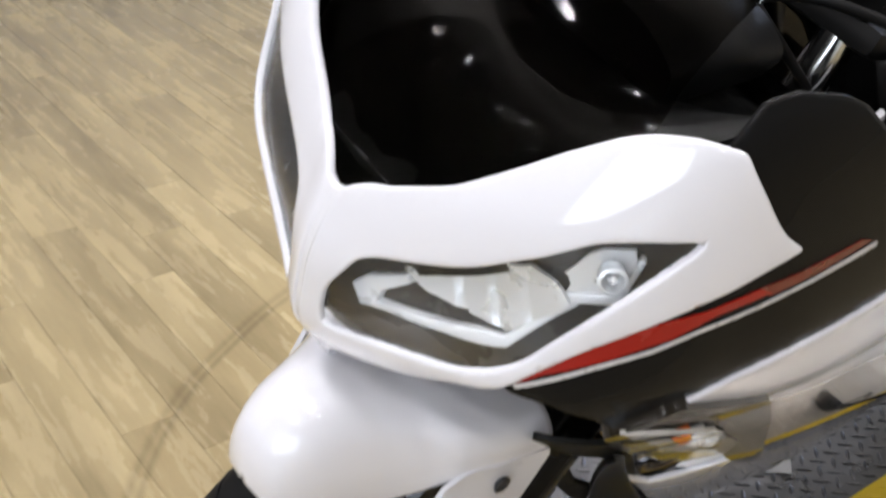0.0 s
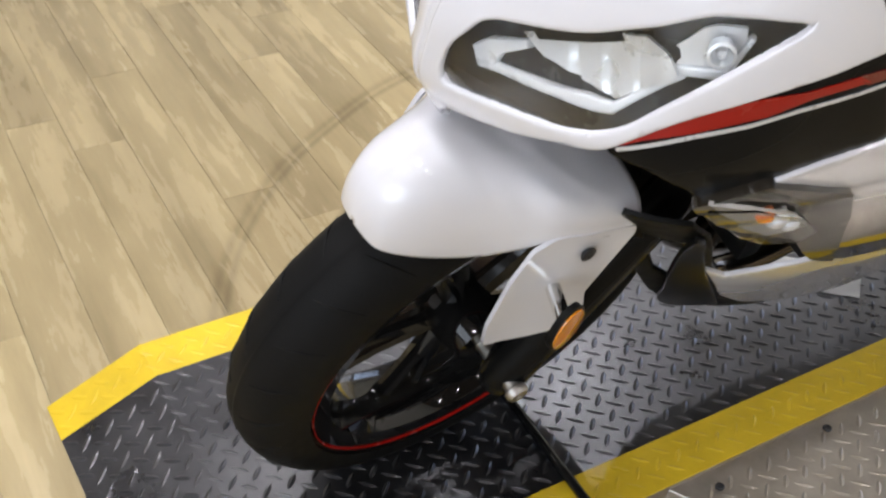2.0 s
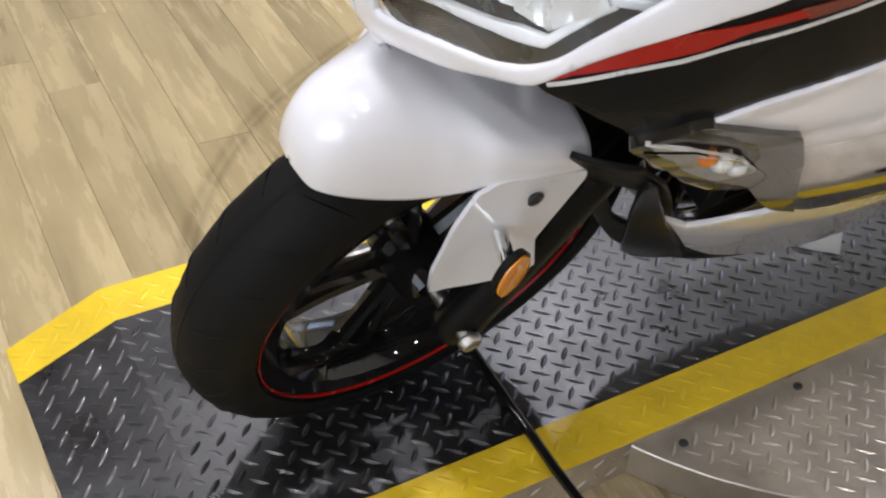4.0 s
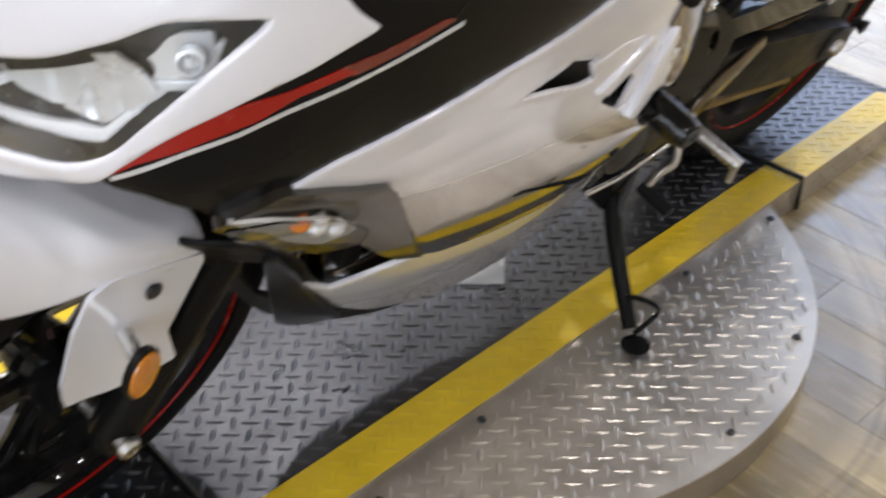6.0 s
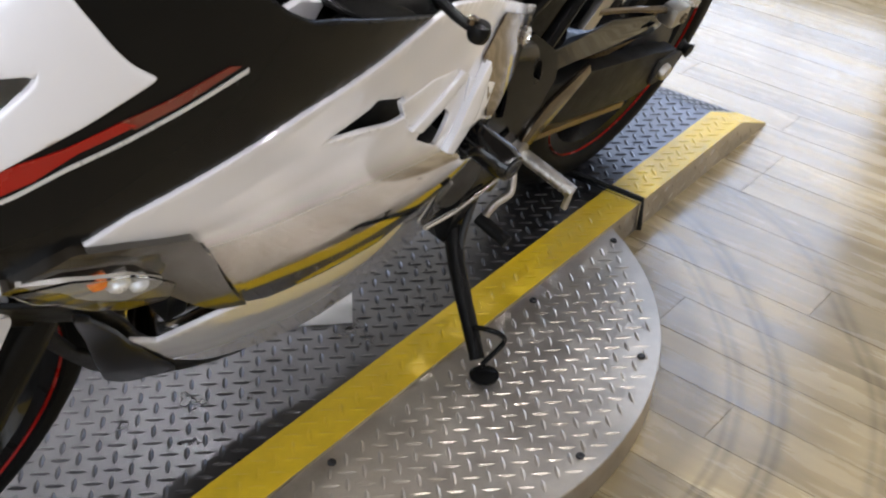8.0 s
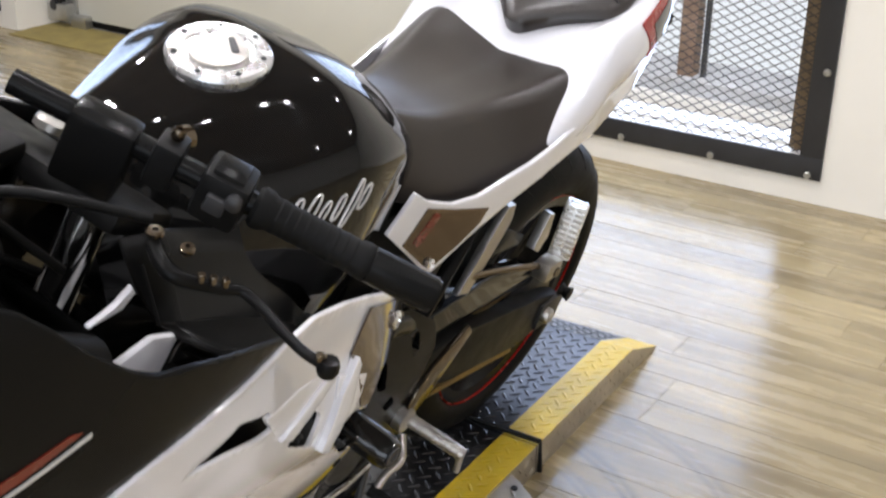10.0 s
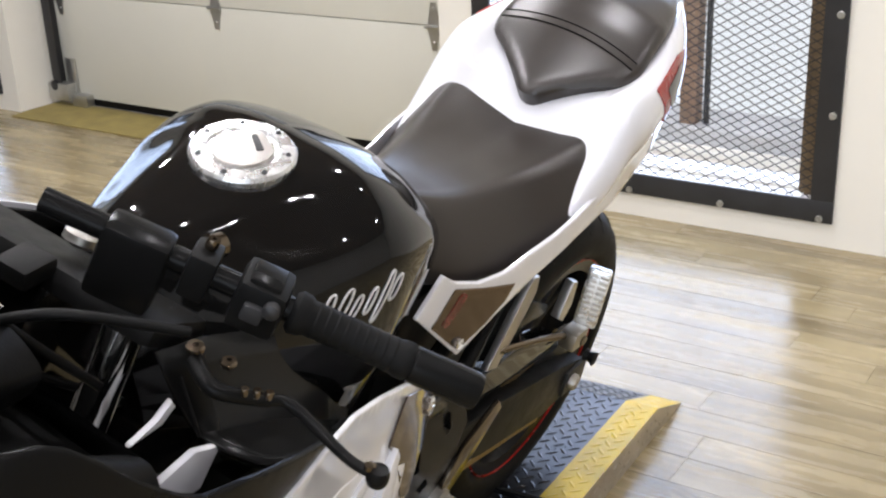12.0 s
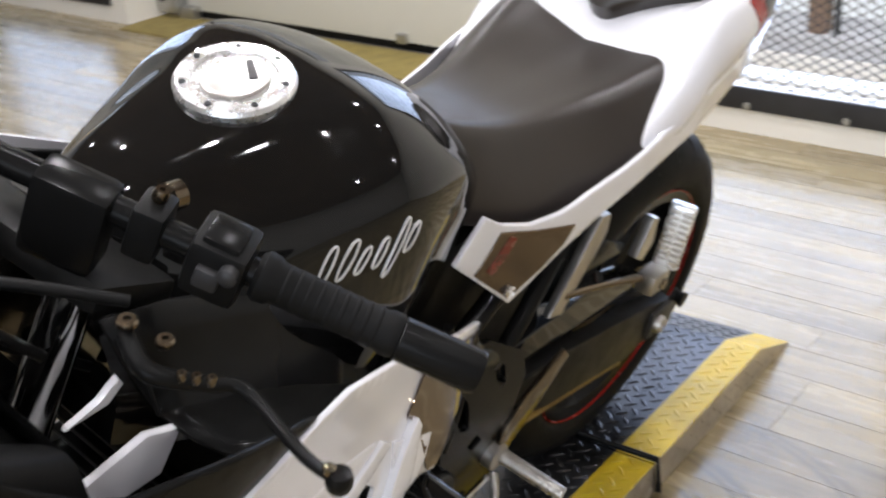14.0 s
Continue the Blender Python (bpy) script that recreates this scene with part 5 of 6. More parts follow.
# along the seat: x, height of the middle, rise at the ridge, half width at the ridge, at the lower edge, height of the lower edge
SEAT = [(0.605, 0.882, 0.000, 0.030, 0.070, 0.762), (0.54, 0.858, -0.001, 0.050, 0.102, 0.750), (0.47, 0.843, 0.000, 0.068, 0.124, 0.743), (0.38, 0.842, 0.003, 0.088, 0.141, 0.753),
        (0.30, 0.848, 0.010, 0.110, 0.157, 0.779), (0.235, 0.854, 0.018, 0.121, 0.158, 0.808), (0.195, 0.850, 0.021, 0.112, 0.146, 0.828)]
loft("rider_seat", [(x, [(0, t), (a * 0.55, t + r * 0.5), (a * 0.9, t + r), (a + 0.006, t + r - 0.007), (a * 0.55 + b * 0.45, t + r - 0.35 * (t + r - l)), (a * 0.12 + b * 0.88, l + 0.25 * (t + r - l)), (b, l + 0.006), (b - 0.006, l)])
                           for x, t, r, a, b, l in SEAT], VINYL, bike, 6, 5, label="black vinyl rider seat")
HALF = [(0.012, 0.236), (0.062, 0.196), (0.116, 0.156), (0.126, 0.130), (0.116, 0.040), (0.094, -0.040), (0.066, -0.105), (0.034, -0.150)]


def pillion_top(y, x):
    z = float(np.interp(x, [-0.16, -0.10, -0.02, 0.05, 0.10, 0.14, 0.19, 0.24], [0.992, 1.018, 1.026, 1.018, 0.998, 0.974, 0.938, 0.902]))
    return np.array((x, y, z - 1.5 * y * y))


pillion = panel("pillion_seat", HALF + [(-y, x) for y, x in HALF[::-1]], pillion_top, VINYL, bike, thick=0.046, curl=0.020, step=0.011, scale=(1, 1), label="black vinyl pillion seat", round_by=0.014)
for dx, r in ((0.0, 0.0013), (-0.012, 0.0010)):
    tube_part("seam", [pillion_top(y, 0.138 + dx) + np.array((0, 0, 0.0006)) for y in np.linspace(-0.112, 0.112, 15)], r, BLACK_MATT, pillion, 8, 3, "stitched seam")
tail = loft("tail_cowl", [(0.34, [(0, 0.790), (0.06, 0.790), (0.110, 0.785), (0.142, 0.775), (0.142, 0.755), (0.12, 0.735)]), (0.25, [(0, 0.846), (0.08, 0.850), (0.125, 0.866), (0.156, 0.858), (0.164, 0.800), (0.12, 0.740)]),
                          (0.195, [(0, 0.893), (0.08, 0.903), (0.125, 0.932), (0.157, 0.922), (0.167, 0.850), (0.11, 0.755)]), (0.13, [(0, 0.925), (0.09, 0.930), (0.130, 0.950), (0.158, 0.938), (0.166, 0.870), (0.10, 0.770)]),
                          (0.03, [(0, 0.950), (0.085, 0.955), (0.114, 0.980), (0.140, 0.955), (0.148, 0.885), (0.08, 0.795)]), (-0.06, [(0, 0.962), (0.065, 0.967), (0.088, 0.990), (0.112, 0.962), (0.112, 0.893), (0.06, 0.820)]),
                          (-0.15, [(0, 0.972), (0.045, 0.974), (0.058, 0.986), (0.072, 0.950), (0.062, 0.900), (0.03, 0.860)]), (-0.20, [(0, 0.965), (0.025, 0.965), (0.036, 0.960), (0.040, 0.940), (0.03, 0.908), (0.015, 0.882)])], WHITE, bike, 7, 6, label="glossy white tail cowl")


TAIL_TREE = BVHTree.FromPolygons([v.co for v in tail.data.vertices], [tuple(p.vertices) for p in tail.data.polygons])


def tail_side(x, z):
    y = float(np.interp(x, [-0.12, 0.05, 0.2, 0.32, 0.45, 0.56, 0.65], [0.102, 0.146, 0.164, 0.162, 0.149, 0.130, 0.118])) - 0.04 * (0.74 - z) * (z < 0.74)
    return np.array((x, y, z))


for mirror in (False, True):
    sg = -1 if mirror else 1
    sidec = panel("side_cover", [(0.598, 0.802), (0.633, 0.750), (0.521, 0.649), (0.493, 0.668), (0.450, 0.700), (0.384, 0.730), (0.311, 0.756), (0.20, 0.782), (0.05, 0.808), (-0.10, 0.826), (-0.10, 0.84), (0.08, 0.852), (0.20, 0.836), (0.30, 0.806), (0.36, 0.786), (0.421, 0.775), (0.468, 0.763), (0.518, 0.764), (0.567, 0.781)],
                  tail_side, WHITE, bike, scale=(1, 1), mirror=mirror, step=0.012, label="white side cover under the seat", round_by=0.002)
    panel("side_decal", [(0.568, 0.772), (0.598, 0.724), (0.537, 0.670), (0.518, 0.666), (0.482, 0.688), (0.452, 0.714), (0.440, 0.738), (0.508, 0.754)], tail_side, MIRROR_TRIM, sidec, lift=0.002, thick=0.002, curl=0.001, scale=(1, 1), mirror=mirror, step=0.010, label="dark mirror-like insert", round_by=0.001)
    panel("red_mark", [(0.552, 0.763), (0.540, 0.756), (0.566, 0.712), (0.580, 0.722)], tail_side, DARK_RED, sidec, lift=0.0030, thick=0.001, curl=0, scale=(1, 1), mirror=mirror, label="thin red decal")
    q = tail_side(0.532, 0.675)
    lathe_part("cover_bolt", [(0.007, -0.002), (0.0085, 0.003), (0.006, 0.005), (0.005, 0.003), (0.0, 0.003)], Matrix.Translation((q[0], sg * (q[1] + 0.003), q[2])) @ pose(0, 0, 0, -90 * sg), CAP_METAL, sidec, 18)
    slant = lambda x, v: TAIL_TREE.ray_cast(Vector((x, 0.135, 0.90)) + Vector((0, 0.354, 0.354)) + Vector((0, -0.7071, 0.7071)) * v, Vector((0, -0.7071, -0.7071)))[0]
    tailskin = lambda x, v: np.array(slant(x, v) or Vector((x, 0.13, 0.90)))
    mark = panel("tail_decal", [(0.137, 0.016), (0.088, -0.032), (0.0, -0.012), (-0.075, 0.030), (-0.070, 0.052), (0.030, 0.048)], tailskin, RED, tail, lift=0.002, thick=0.002, curl=0, scale=(1, 1), mirror=mirror, label="red and black tail decal")
    panel("tail_decal_inset", [(0.098, 0.010), (0.076, -0.016), (0.0, 0.0), (-0.066, 0.032), (-0.058, 0.044), (0.028, 0.034)], tailskin, BLACK_GLOSS, mark, lift=0.003, thick=0.001, curl=0, scale=(1, 1), mirror=mirror)

# ---- rear wheel, swingarm and drive ----
REAR = Matrix.Translation((0, 0, 0.314))
rear_tyre, rear_rim = wheel("rear", 0.314, 0.140, REAR, bike, BLACK_SATIN)
disc_part("brake_disc", REAR, -0.075, 0.075, 0.110, bike)
for sg in (1, -1):
    bm = bmesh.new()
    add_prism(bm, [(0.50, 0.455), (0.50, 0.395), (0.30, 0.330), (0.06, 0.275), (-0.045, 0.285), (-0.055, 0.345), (0.04, 0.372), (0.28, 0.425)], 0.088 * sg, 0.118 * sg, 0.006)
    part("swingarm", bm, BLACK_MATT, bike, "black box-section swingarm")
    box_part("chain_adjuster", (-0.068, 0.112, 0.290), (0.010, 0.124, 0.345), STEEL_DARK, bike, Matrix.Diagonal((1, sg, 1, 1)), 0.004)
    bolt_part("axle_nut", (-0.012, 0.124 * sg, 0.318), (0, sg, 0), 0.016, ALU, bike, 0.012)
    lathe_part("stand_spool", [(0.008, 0.0), (0.013, 0.002), (0.009, 0.010), (0.014, 0.022), (0.008, 0.024)], Matrix.Translation((-0.035, 0.124 * sg, 0.368)) @ pose(0, 0, 0, -90 * sg), BLACK_MATT, bike, 18)
# chain run and guard
bm = bmesh.new()
for k in range(45):
    x = 0.57 - k * 0.0127
    for z in (0.405 + 0.007 * (0.57 - x), 0.333 - 0.197 * (0.57 - x)):
        add_box(bm, (x - 0.0048, 0.074, z - 0.006), (x + 0.0048, 0.078, z + 0.006))
        add_box(bm, (x - 0.0048, 0.088, z - 0.006), (x + 0.0048, 0.092, z + 0.006))
        add_box(bm, (x - 0.0085, 0.078, z - 0.0035), (x - 0.0015, 0.088, z + 0.0035))
tagged(part("chain", bm, CHAIN, bike, smooth=False), "brass coloured drive chain", kind="stuff")
prism_part("chain_guard", [(0.46, 0.502), (0.336, 0.497), (0.234, 0.499), (0.085, 0.457), (0.029, 0.420), (0.060, 0.408), (0.155, 0.425), (0.30, 0.445), (0.46, 0.455)], 0.070, 0.102, BLACK_GLOSS, bike, 0.004, "black chain guard")
lathe_part("sprocket", [(0.03, -0.003), (0.098, -0.003), (0.101, 0.0), (0.098, 0.003), (0.03, 0.003)], REAR @ Matrix.Translation((0, 0.078, 0)) @ pose(0, 0, 0, -90), STEEL_DARK, rear_rim, 40, ring=True)
tube_part("shock_absorber", [(0.33, 0, 0.72), (0.42, 0, 0.48)], 0.028, BLACK_MATT, bike, 14, 1)
prism_part("hugger", [(0.30, 0.61), (0.36, 0.50), (0.35, 0.42), (0.325, 0.42), (0.33, 0.50), (0.27, 0.60)], -0.075, 0.075, BLACK_MATT, bike, 0.003, "black inner mudguard")
prism_part("rear_mudguard", [(0.40, 0.70), (0.20, 0.735), (0.0, 0.775), (-0.25, 0.84), (-0.25, 0.825), (0.0, 0.755), (0.20, 0.715), (0.38, 0.67)], -0.07, 0.07, BLACK_MATT, bike, 0.003, "black undertail")

# ---- frame, engine and foot controls ----
for sg in (1, -1):
    tube_part("frame_rail", [(1.02, 0.07 * sg, 0.80), (0.88, 0.13 * sg, 0.70), (0.66, 0.135 * sg, 0.62), (0.50, 0.115 * sg, 0.54), (0.48, 0.11 * sg, 0.38)], 0.019, BLACK_SATIN, bike, 12, 6, "black steel frame rail")
    tube_part("subframe_rail", [(0.60, 0.115 * sg, 0.60), (0.40, 0.10 * sg, 0.69), (0.10, 0.075 * sg, 0.76)], 0.014, BLACK_SATIN, bike, 12, 4)
    tube_part("subframe_stay", [(0.49, 0.115 * sg, 0.50), (0.33, 0.095 * sg, 0.66), (0.24, 0.085 * sg, 0.72)], 0.012, BLACK_SATIN, bike, 12, 3)
    prism_part("pivot_plate", [(0.56, 0.52), (0.60, 0.42), (0.54, 0.30), (0.46, 0.26), (0.40, 0.33), (0.43, 0.46), (0.49, 0.54)], 0.105 * sg, 0.122 * sg, BLACK_SATIN, bike, 0.004, "black frame pivot plate")
    panel("frame_plate", [(0.592, 0.600), (0.540, 0.602), (0.462, 0.545), (0.442, 0.492), (0.452, 0.455), (0.440, 0.400), (0.452, 0.345), (0.536, 0.360), (0.604, 0.440), (0.618, 0.520)], lambda x, z, sg=sg: np.array((x, sg * (0.130 - 0.10 * (x - 0.5) ** 2 + 0.010 * math.sin((z - 0.35) * 12)), z)),
          BLACK_SATIN, bike, holes=[[(0.590, 0.553), (0.568, 0.520), (0.556, 0.470), (0.576, 0.478), (0.597, 0.520)], [(0.524, 0.555), (0.500, 0.545), (0.490, 0.508), (0.512, 0.522)], [(0.548, 0.432), (0.530, 0.412), (0.512, 0.420), (0.530, 0.444)]], thick=0.006 * sg, curl=0, scale=(1, 1), step=0.014, label="black frame side plate")
    # pillion peg hanger
    hanger = new("pillion_peg")
    hanger.parent = bike
    hanger["label"] = "cast aluminium pillion peg and hanger"
    prism_part("hanger", [(0.318, 0.680), (0.296, 0.676), (0.292, 0.648), (0.304, 0.628), (0.322, 0.600), (0.340, 0.580), (0.352, 0.560), (0.360, 0.541), (0.394, 0.552), (0.362, 0.606)], 0.116 * sg, 0.128 * sg, ALU, hanger, 0.003, "aluminium hanger bracket")
    prism_part("web", [(0.312, 0.634), (0.262, 0.612), (0.205, 0.580), (0.215, 0.566), (0.300, 0.580), (0.345, 0.580)], 0.112 * sg, 0.120 * sg, BLACK_SATIN, hanger, 0.003, "black hanger web")
    tube_part("arm", [(0.362, 0.124 * sg, 0.572), (0.290, 0.142 * sg, 0.564), (0.210, 0.166 * sg, 0.552)], [0.006, 0.0045, 0.007], BRONZE, hanger, 10, 4)
    prism_part("lug", [(0.162, 0.612), (0.146, 0.606), (0.140, 0.560), (0.160, 0.536), (0.182, 0.550)], 0.118 * sg, 0.134 * sg, ALU, hanger, 0.003, "aluminium stop lug")
    pm = Matrix.Translation((0.176, 0.174 * sg, 0.560)) @ Vector((-0.012, -0.004 * sg, 0.100)).to_track_quat("Z", "Y").to_matrix().to_4x4()
    peg_bar = box_part("peg", (-0.018, -0.011, 0.0), (0.018, 0.011, 0.098), CAP_METAL, hanger, pm, 0.006, "bright ribbed aluminium peg")
    for i in range(9):
        for j in (-1, 1):
            box_part("peg_rib", (j * 0.0085 - 0.007, -0.0135, 0.014 + i * 0.009), (j * 0.0085 + 0.007, 0.0135, 0.019 + i * 0.009), ALU, peg_bar, pm, 0.0015)
    joint = box_part("peg_joint", (0.176, 0.156, 0.530), (0.222, 0.186, 0.564), ALU, hanger, Matrix.Diagonal((1, sg, 1, 1)), 0.008, "aluminium peg joint")
    bolt_part("pivot_pin", (0.196, 0.186 * sg, 0.546), (0, sg, 0), 0.009, BRONZE, joint, 0.004)
    # rider peg with heel plate
    peg = new("rider_peg")
    peg.parent = bike
    peg["label"] = "ribbed rider foot peg with heel plate"
    tube_part("peg_bar", [(0.462, 0.135 * sg, 0.362), (0.448, 0.240 * sg, 0.352)], [0.011, 0.010], ALU, peg, 12, 1, "aluminium peg")
    bm = bmesh.new()
    for i in range(9):
        y = 0.152 + i * 0.010
        add_lathe(bm, [(0.0112, -0.0015), (0.0113, 0.0015)], Matrix.Translation((0.460 - 0.0013 * i, y * sg, 0.3605 - 0.001 * i)) @ pose(0, 0, 0, 90), 12)
    part("peg_rib", bm, ALU, peg, smooth=False)
    tube_part("peg_feeler", [(0.449, 0.236 * sg, 0.350), (0.449, 0.238 * sg, 0.318)], 0.005, ALU, peg, 8, 1)
    lathe_part("peg_joint", [(0.010, -0.014), (0.020, -0.012), (0.021, 0.010), (0.012, 0.014)], Matrix.Translation((0.470, 0.135 * sg, 0.364)) @ pose(0, 0, 0, 90), ALU, peg, 18)
    prism_part("heel_plate", [(0.350, 0.484), (0.334, 0.464), (0.399, 0.400), (0.447, 0.360), (0.466, 0.352), (0.470, 0.385), (0.458, 0.412), (0.431, 0.444), (0.394, 0.462)], 0.135 * sg, 0.143 * sg, BRONZE, peg, 0.002, "grey aluminium heel plate")
shift = new("gear_lever")
shift.parent = bike
shift["label"] = "steel gear change lever with rubber toe piece"
tube_part("lever", [(0.480, 0.150, 0.345), (0.500, 0.170, 0.322), (0.535, 0.170, 0.315), (0.560, 0.172, 0.298)], 0.006, ALU, shift, 10)
tube_part("toe_piece", [(0.560, 0.165, 0.297), (0.558, 0.222, 0.293)], 0.010, RUBBER, shift, 12, 1)
tube_part("link_rod", [(0.485, 0.145, 0.338), (0.590, 0.140, 0.305), (0.650, 0.135, 0.300)], 0.004, CHROME, shift, 8, 1)
tube_part("brake_pedal", [(0.48, -0.15, 0.34), (0.54, -0.17, 0.31), (0.60, -0.19, 0.30)], 0.007, ALU, bike, 10)

engine = new("engine")
engine.parent = bike
engine["label"] = "black painted twin cylinder engine"
box_part("crankcase", (0.56, -0.11, 0.26), (0.92, 0.11, 0.46), ENGINE, engine, None, 0.03)
bm = bmesh.new()
add_box(bm, (0.76, -0.125, 0.40), (0.95, 0.125, 0.70), pose(0, 0, 0), 0.02)
part("cylinder_block", bm, ENGINE, engine)
bm = bmesh.new()
for i in range(8):
    add_box(bm, (0.75, -0.132, 0.44 + i * 0.025), (0.96, 0.132, 0.448 + i * 0.025), None, 0.002)
part("cooling_fin", bm, ENGINE, engine)
for at, r in (((0.70, 0.430), 0.055), ((0.60, 0.365), 0.050)):
    lathe_part("side_cover", [(r * 0.4, 0.032), (r * 0.85, 0.030), (r, 0.015), (r * 1.05, 0.0), (r * 1.05, -0.01)], Matrix.Translation((at[0], 0.108, at[1])) @ pose(0, 0, 0, -90), ENGINE, engine, 36)
    for k in range(6):
        a = k * math.tau / 6
        bolt_part("cover_bolt", (at[0] + r * 0.98 * math.cos(a), 0.122, at[1] + r * 0.98 * math.sin(a)), (0, 1, 0), 0.007, STEEL_DARK, engine, 0.008)
for sg in (1, -1):
    slider = tube_part("frame_slider", [(0.775, 0.12 * sg, 0.600), (0.776, 0.270 * sg, 0.597), (0.776, 0.281 * sg, 0.597)], [0.020, 0.021, 0.017], BLACK_GLOSS, bike, 24, 1, "black round frame slider")
    lathe_part("slider_cap", [(0.008, 0.0), (0.013, 0.001), (0.0125, 0.003), (0.006, 0.003), (0.005, 0.001)], Matrix.Translation((0.776, 0.2805 * sg, 0.597)) @ pose(0, 0, 0, -90 * sg), STEEL_DARK, slider, 18)
prism_part("air_box", [(0.62, 0.73), (0.34, 0.745), (0.335, 0.62), (0.40, 0.50), (0.52, 0.46), (0.66, 0.47)], -0.085, 0.085, BLACK_MATT, bike, 0.01, "black plastic air box")
box_part("radiator", (1.10, -0.13, 0.42), (1.13, 0.13, 0.70), ENGINE, bike, None, 0.004, "black radiator")
tube_part("exhaust_header", [(0.98, 0.04, 0.52), (1.08, 0.05, 0.42), (1.06, 0.04, 0.26), (0.90, 0.02, 0.19), (0.60, -0.03, 0.19), (0.45, -0.12, 0.26)], 0.019, BRONZE, bike, 14, 6, "heat stained exhaust header")
tube_part("exhaust_header", [(0.98, -0.04, 0.52), (1.08, -0.05, 0.42), (1.06, -0.03, 0.26), (0.90, -0.02, 0.19), (0.62, -0.04, 0.19)], 0.019, BRONZE, bike, 14, 6, "heat stained exhaust header")
tube_part("silencer", [(0.46, -0.13, 0.27), (0.30, -0.17, 0.36), (0.0, -0.19, 0.46), (-0.15, -0.195, 0.50)], [0.025, 0.05, 0.055, 0.05], BLACK_SATIN, bike, 18, 5, "black silencer")
for name, pts, r, mat in (("wiring_loom", [(0.62, 0.120, 0.66), (0.58, 0.130, 0.55), (0.60, 0.135, 0.46)], 0.006, BLACK_MATT), ("coolant_pipe", [(0.66, 0.130, 0.62), (0.56, 0.125, 0.60), (0.52, 0.12, 0.50)], 0.009, BLACK_GLOSS),
                          ("clutch_cable", [(1.10, 0.17, 0.985), (1.18, 0.10, 1.0), (1.19, 0.02, 0.93), (1.05, 0.06, 0.82)], 0.0045, BLACK_MATT), ("throttle_cable", [(1.08, -0.14, 1.0), (1.20, -0.05, 1.02), (1.20, 0.06, 0.99), (1.12, 0.10, 0.90)], 0.0045, BLACK_MATT),
                          ("brake_hose", [(1.06, -0.12, 1.01), (1.16, -0.04, 1.03), (1.25, 0.04, 0.95), (1.25, 0.02, 0.82)], 0.005, BLACK_GLOSS)):
    tube_part(name, pts, r, mat, bike, 8, 6)

# side stand
stand = new("side_stand")
stand.parent = bike
stand["label"] = "black steel side stand, folded down"
tube_part("leg", [(0.520, 0.105, 0.225), (0.555, 0.160, 0.185), (0.605, 0.275, 0.108)], [0.016, 0.014, 0.012], BLACK_SATIN, stand, 12, 3)
lathe_part("foot_pad", [(0.006, 0.0), (0.022, 0.001), (0.023, 0.005), (0.010, 0.008)], Matrix.Translation((0.614, 0.300, 0.0975)) @ pose(0, 0, 0, 17, 0, 0), BLACK_SATIN, stand, 20)
tube_part("foot_lug", [(0.588, 0.236, 0.134), (0.600, 0.262, 0.165), (0.590, 0.286, 0.168), (0.574, 0.290, 0.140), (0.606, 0.285, 0.106)], 0.0042, BLACK_SATIN, stand, 8)
box_part("pivot_bracket", (0.495, 0.085, 0.200), (0.555, 0.125, 0.300), BLACK_SATIN, stand, None, 0.006)
tube_part("return_spring", [(0.50, 0.118, 0.27), (0.545, 0.150, 0.200), (0.575, 0.205, 0.158)], 0.006, STEEL_DARK, stand, 8, 3)

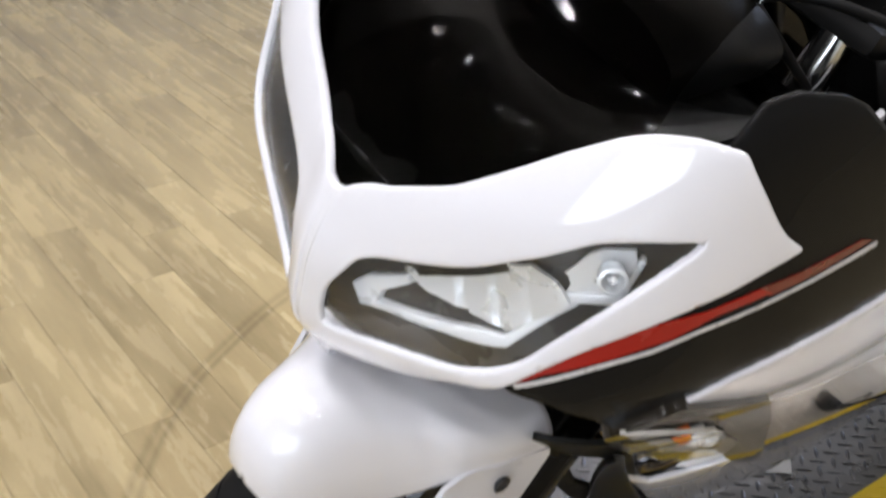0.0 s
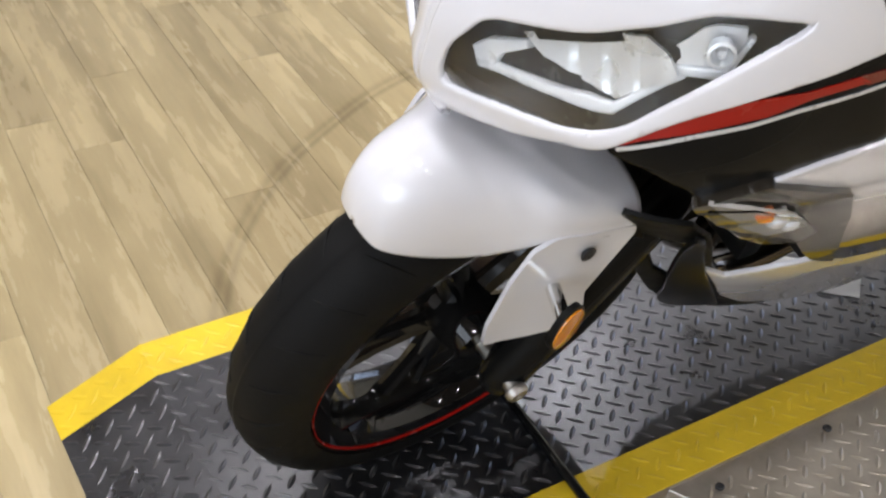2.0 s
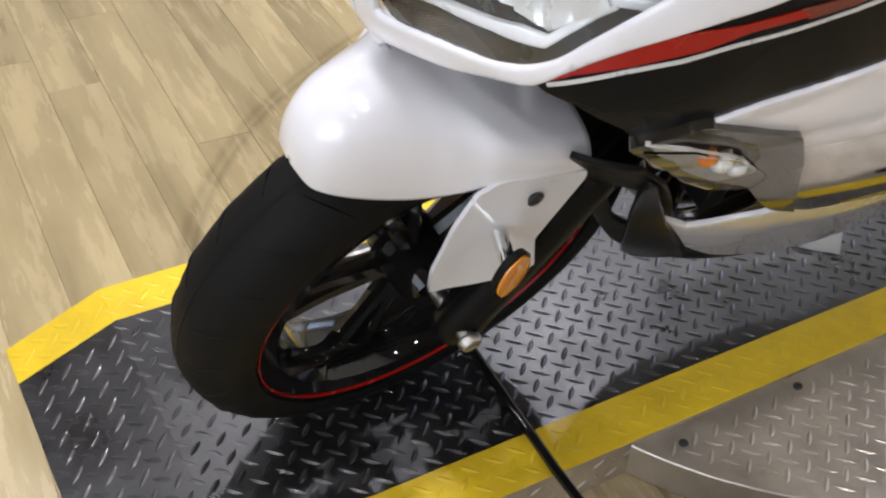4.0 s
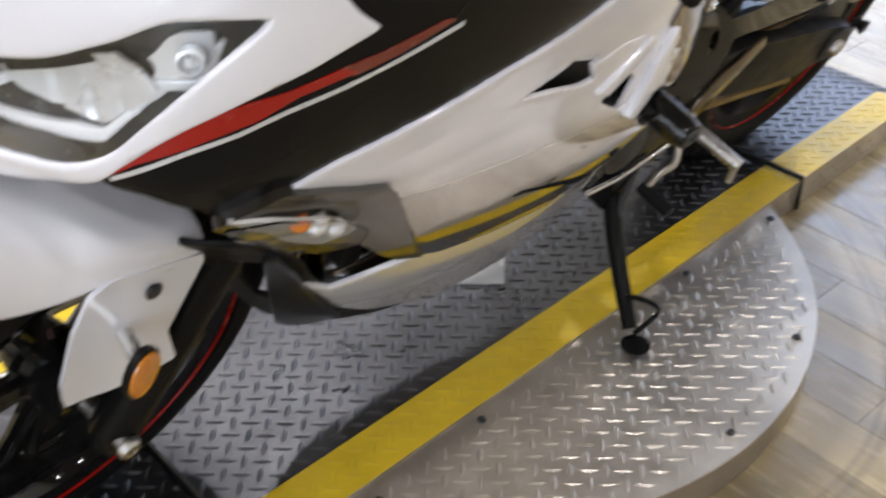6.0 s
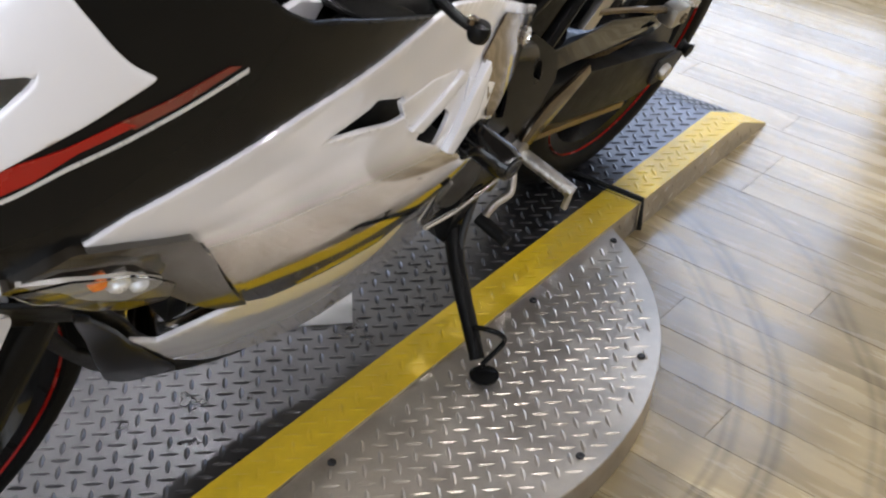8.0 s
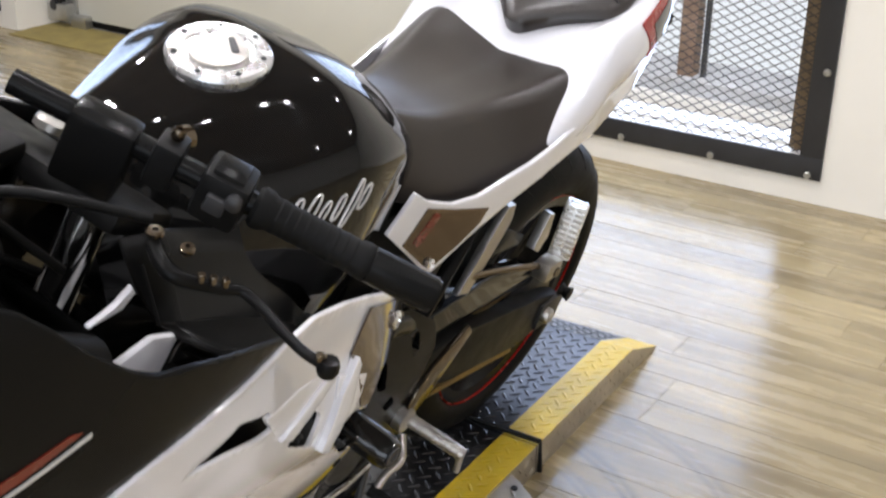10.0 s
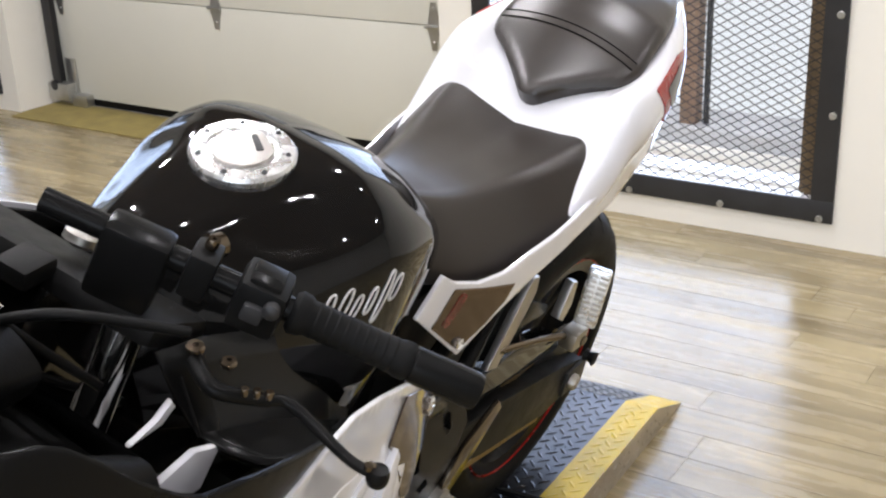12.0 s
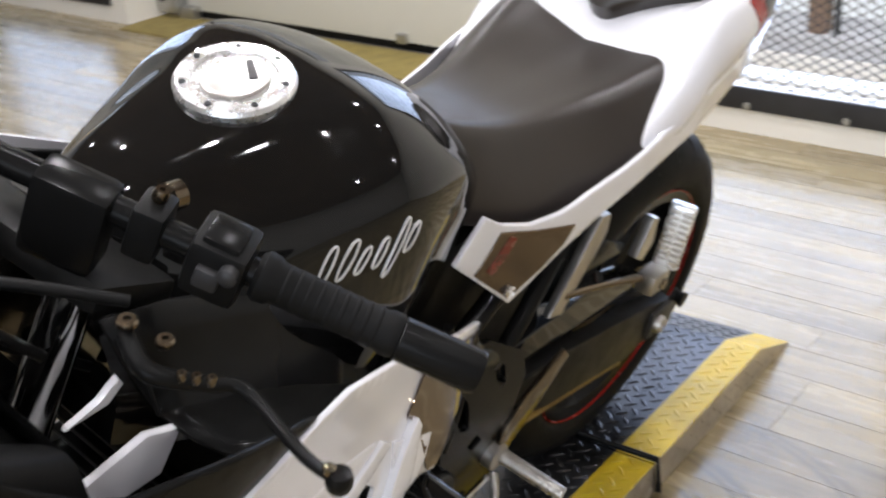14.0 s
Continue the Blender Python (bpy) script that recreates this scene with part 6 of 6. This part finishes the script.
# ---- handlebars and controls ----
TURN = Matrix.Translation((1.16, 0, 0.90)) @ Matrix.Rotation(radians(13), 4, STEER_AXIS) @ Matrix.Translation((-1.09, 0, -0.94))
for sg in (1, -1):
    side = "left" if sg > 0 else "right"
    e0, e1 = Vector((1.066, 0.115 * sg, 1.012)), Vector((0.944, 0.339 * sg, 0.949))
    d = (e1 - e0).normalized()
    if sg < 0:
        e0, e1 = TURN @ e0, TURN @ e1
        d = (e1 - e0).normalized()
    bar = new("handlebar")
    bar.parent = bike
    bar["label"] = "black clip-on handlebar with grip and switches"
    L = (e1 - e0).length
    across = Vector((0, 0, 1)).cross(d).normalized()
    M4 = Matrix.Translation(e0) @ Matrix((across, d.cross(across), d)).transposed().to_4x4()
    box_part("bar_riser", (-0.019, -0.056, -0.058), (0.017, 0.014, -0.001), BLACK_SATIN, bar, M4, 0.008, "black cast handlebar riser")
    tube_part("bar_tube", [e0 - d * 0.11, e0 + d * 0.12], 0.011, BLACK_SATIN, bar, 16, 1)
    lathe_part("grip", [(0.0150, L - 0.160), (0.0185, L - 0.156), (0.0180, L - 0.148), (0.0152, L - 0.144), (0.0150, L - 0.066), (0.0164, L - 0.062), (0.0164, L - 0.054), (0.0150, L - 0.052)], M4, RUBBER, bar, 20, "black rubber grip")
    bm = bmesh.new()
    for i in range(9):
        add_lathe(bm, [(0.0150, L - 0.138 + i * 0.0085 - 0.0018), (0.0155, L - 0.138 + i * 0.0085 - 0.001), (0.0155, L - 0.138 + i * 0.0085 + 0.001), (0.0150, L - 0.138 + i * 0.0085 + 0.0018)], M4, 20)
    part("grip_rib", bm, RUBBER, bar)
    lathe_part("bar_weight", [(0.0140, L - 0.054), (0.0162, L - 0.051), (0.0166, L + 0.006), (0.0150, L + 0.010), (0.006, L + 0.010), (0.005, L + 0.006)], M4, BLACK_SATIN, bar, 20, "black bar end weight")
    box_part("switch_block", (-0.021, -0.026, 0.056), (0.024, 0.020, 0.098), BLACK_MATT, bar, M4, 0.007, "black switch block")
    box_part("switch_cap", (-0.016, 0.012, 0.062), (0.016, 0.024, 0.090), BLACK_SATIN, bar, M4, 0.004, "black switch housing cap")
    box_part("rocker_switch", (-0.028, -0.010, 0.066), (-0.019, 0.006, 0.084), STEEL_DARK, bar, M4, 0.003)
    lathe_part("horn_button", [(0.007, 0.0), (0.007, 0.010), (0.004, 0.012)], M4 @ Matrix.Translation((-0.018, 0.008, 0.088)) @ pose(0, 0, 0, 0, -90, 0), STEEL_DARK, bar, 14)
    box_part("lever_bracket", (-0.016, -0.022, 0.012), (0.018, 0.020, 0.036), BLACK_MATT, bar, M4, 0.005)
    bolt_part("clamp_bolt", M4 @ Vector((0.004, 0.022, 0.024)), M4.to_3x3() @ Vector((0, 1, 0)), 0.006, BRONZE, bar, 0.008)
    lathe_part("cable_adjuster", [(0.006, 0.0), (0.011, 0.003), (0.011, 0.014), (0.006, 0.018)], M4 @ Matrix.Translation((0.030, 0.002, 0.022)) @ pose(0, 0, 0, 0, 60, 0), BRONZE, bar, 16)
    pts = [Vector((1.122, 0.195, 0.985)), Vector((1.128, 0.222, 0.976)), Vector((1.100, 0.246, 0.965)), Vector((1.082, 0.262, 0.960)), Vector((1.086, 0.320, 0.948)), Vector((1.083, 0.348, 0.946))]
    if sg < 0:
        pts = [TURN @ Vector((p.x, -p.y, p.z)) for p in pts]
    tube_part("blade", pts, [0.007, 0.0075, 0.0055, 0.005, 0.0045, 0.0045], BLACK_SATIN, bar, 10, 5, "black control lever")
    tip = lathe_part("lever_tip", [(0.0, -0.008), (0.0075, -0.007), (0.0090, -0.003), (0.0090, 0.003), (0.0075, 0.007), (0.0, 0.008)], Matrix.Translation(pts[-1]), BLACK_SATIN, bar, 18)
    lathe_part("tip_bolt", [(0.0045, 0.0), (0.0045, 0.004), (0.003, 0.005), (0.0, 0.005)], Matrix.Translation(pts[-1] + Vector((0.004, -0.006 * sg, 0.006))), BRONZE, tip, 12)
    bolt_part("pivot_bolt", pts[0] + Vector((0, 0, 0.010)), (0, 0, 1), 0.0075, BRONZE, bar, 0.004)
    for q in ((1.1197, 0.2439, 0.9820), (1.1133, 0.2505, 0.9810), (1.107, 0.2572, 0.9800)):
        v = Vector((q[0], q[1] * sg, q[2]))
        bolt_part("click_pin", TURN @ v if sg < 0 else v, (0, 0, 1), 0.0035, BRONZE, bar, 0.004)
    bolt_part("adjuster_bolt", pts[0] * 0.4 + pts[1] * 0.6 + Vector((-0.012, 0.01 * sg, 0.012)), (0, 0, 1), 0.0065, BRONZE, bar, 0.004)
# right master cylinder pot and its hardware
pot = new("brake_reservoir")
pot.parent = bike
pot["label"] = "small brake fluid reservoir with steel banjo"
box_part("pot", (1.11, -0.20, 0.95), (1.16, -0.14, 0.995), BLACK_MATT, pot, None, 0.006)
lathe_part("banjo", [(0.006, 0), (0.010, 0.001), (0.010, 0.012), (0.006, 0.014)], Matrix.Translation((1.14, -0.12, 0.97)), CHROME, pot, 16, "bright banjo bolt")
bolt_part("steering_nut", STEER @ (UP * 0.742 + Vector((-0.030, 0, 0))), UP, 0.018, ALU, bike, 0.012)
key = box_part("ignition_lock", (-0.02, -0.018, 0.0), (0.02, 0.018, 0.02), BLACK_MATT, bike, STEER @ Matrix.Translation(UP * 0.738 + Vector((0.035, 0, 0.0))), 0.006, "ignition lock")

# ---- floor planks, laid along the back wall ----
PW, PL = 0.1005, 0.915
bm = bmesh.new()
add_box(bm, (-PW / 2 + 0.0003, -PL / 2 + 0.0003, -0.006), (PW / 2 - 0.0003, PL / 2 - 0.0003, 0.0), None, 0)
bmesh.ops.bevel(bm, geom=[e for e in bm.edges if all(v.co.z > -0.001 for v in e.verts)], offset=0.0003, segments=1, affect="EDGES")
plank_mesh = bpy.data.meshes.new("plank")
bm.to_mesh(plank_mesh)
bm.free()
plank_mesh.materials.append(PLANK)
rng = random.Random(4)
rest = bmesh.new()
for i in range(-42, 60):
    x = i * PW + 0.0568
    shift_y = rng.uniform(0, PL)
    for j in range(-7, 7):
        y = j * PL + shift_y
        m = Matrix.Rotation(radians(-2.05), 4, "Z") @ Matrix.Translation((x, y, -0.0003 * rng.random()))
        if not (-1.95 < x < 2.30 and -3.9 < y < 1.35) or (x < -1.62 and not -3.7 < y < -1.1):
            if -1.62 < x < 5.6 and abs(y) < 5.6 and not (-1.95 < x < 2.30 and -3.9 < y < 1.35):
                add_box(rest, (-PW / 2 + 0.0003, -PL / 2 + 0.0003, -0.006), (PW / 2 - 0.0003, PL / 2 - 0.0003, 0.0), m, 0)
            continue
        ob = new("plank", plank_mesh)
        ob.parent = floor
        ob.matrix_world = m
tagged(part("far_planks", rest, PLANK, floor, smooth=False), "grey-brown vinyl planks", kind="stuff")
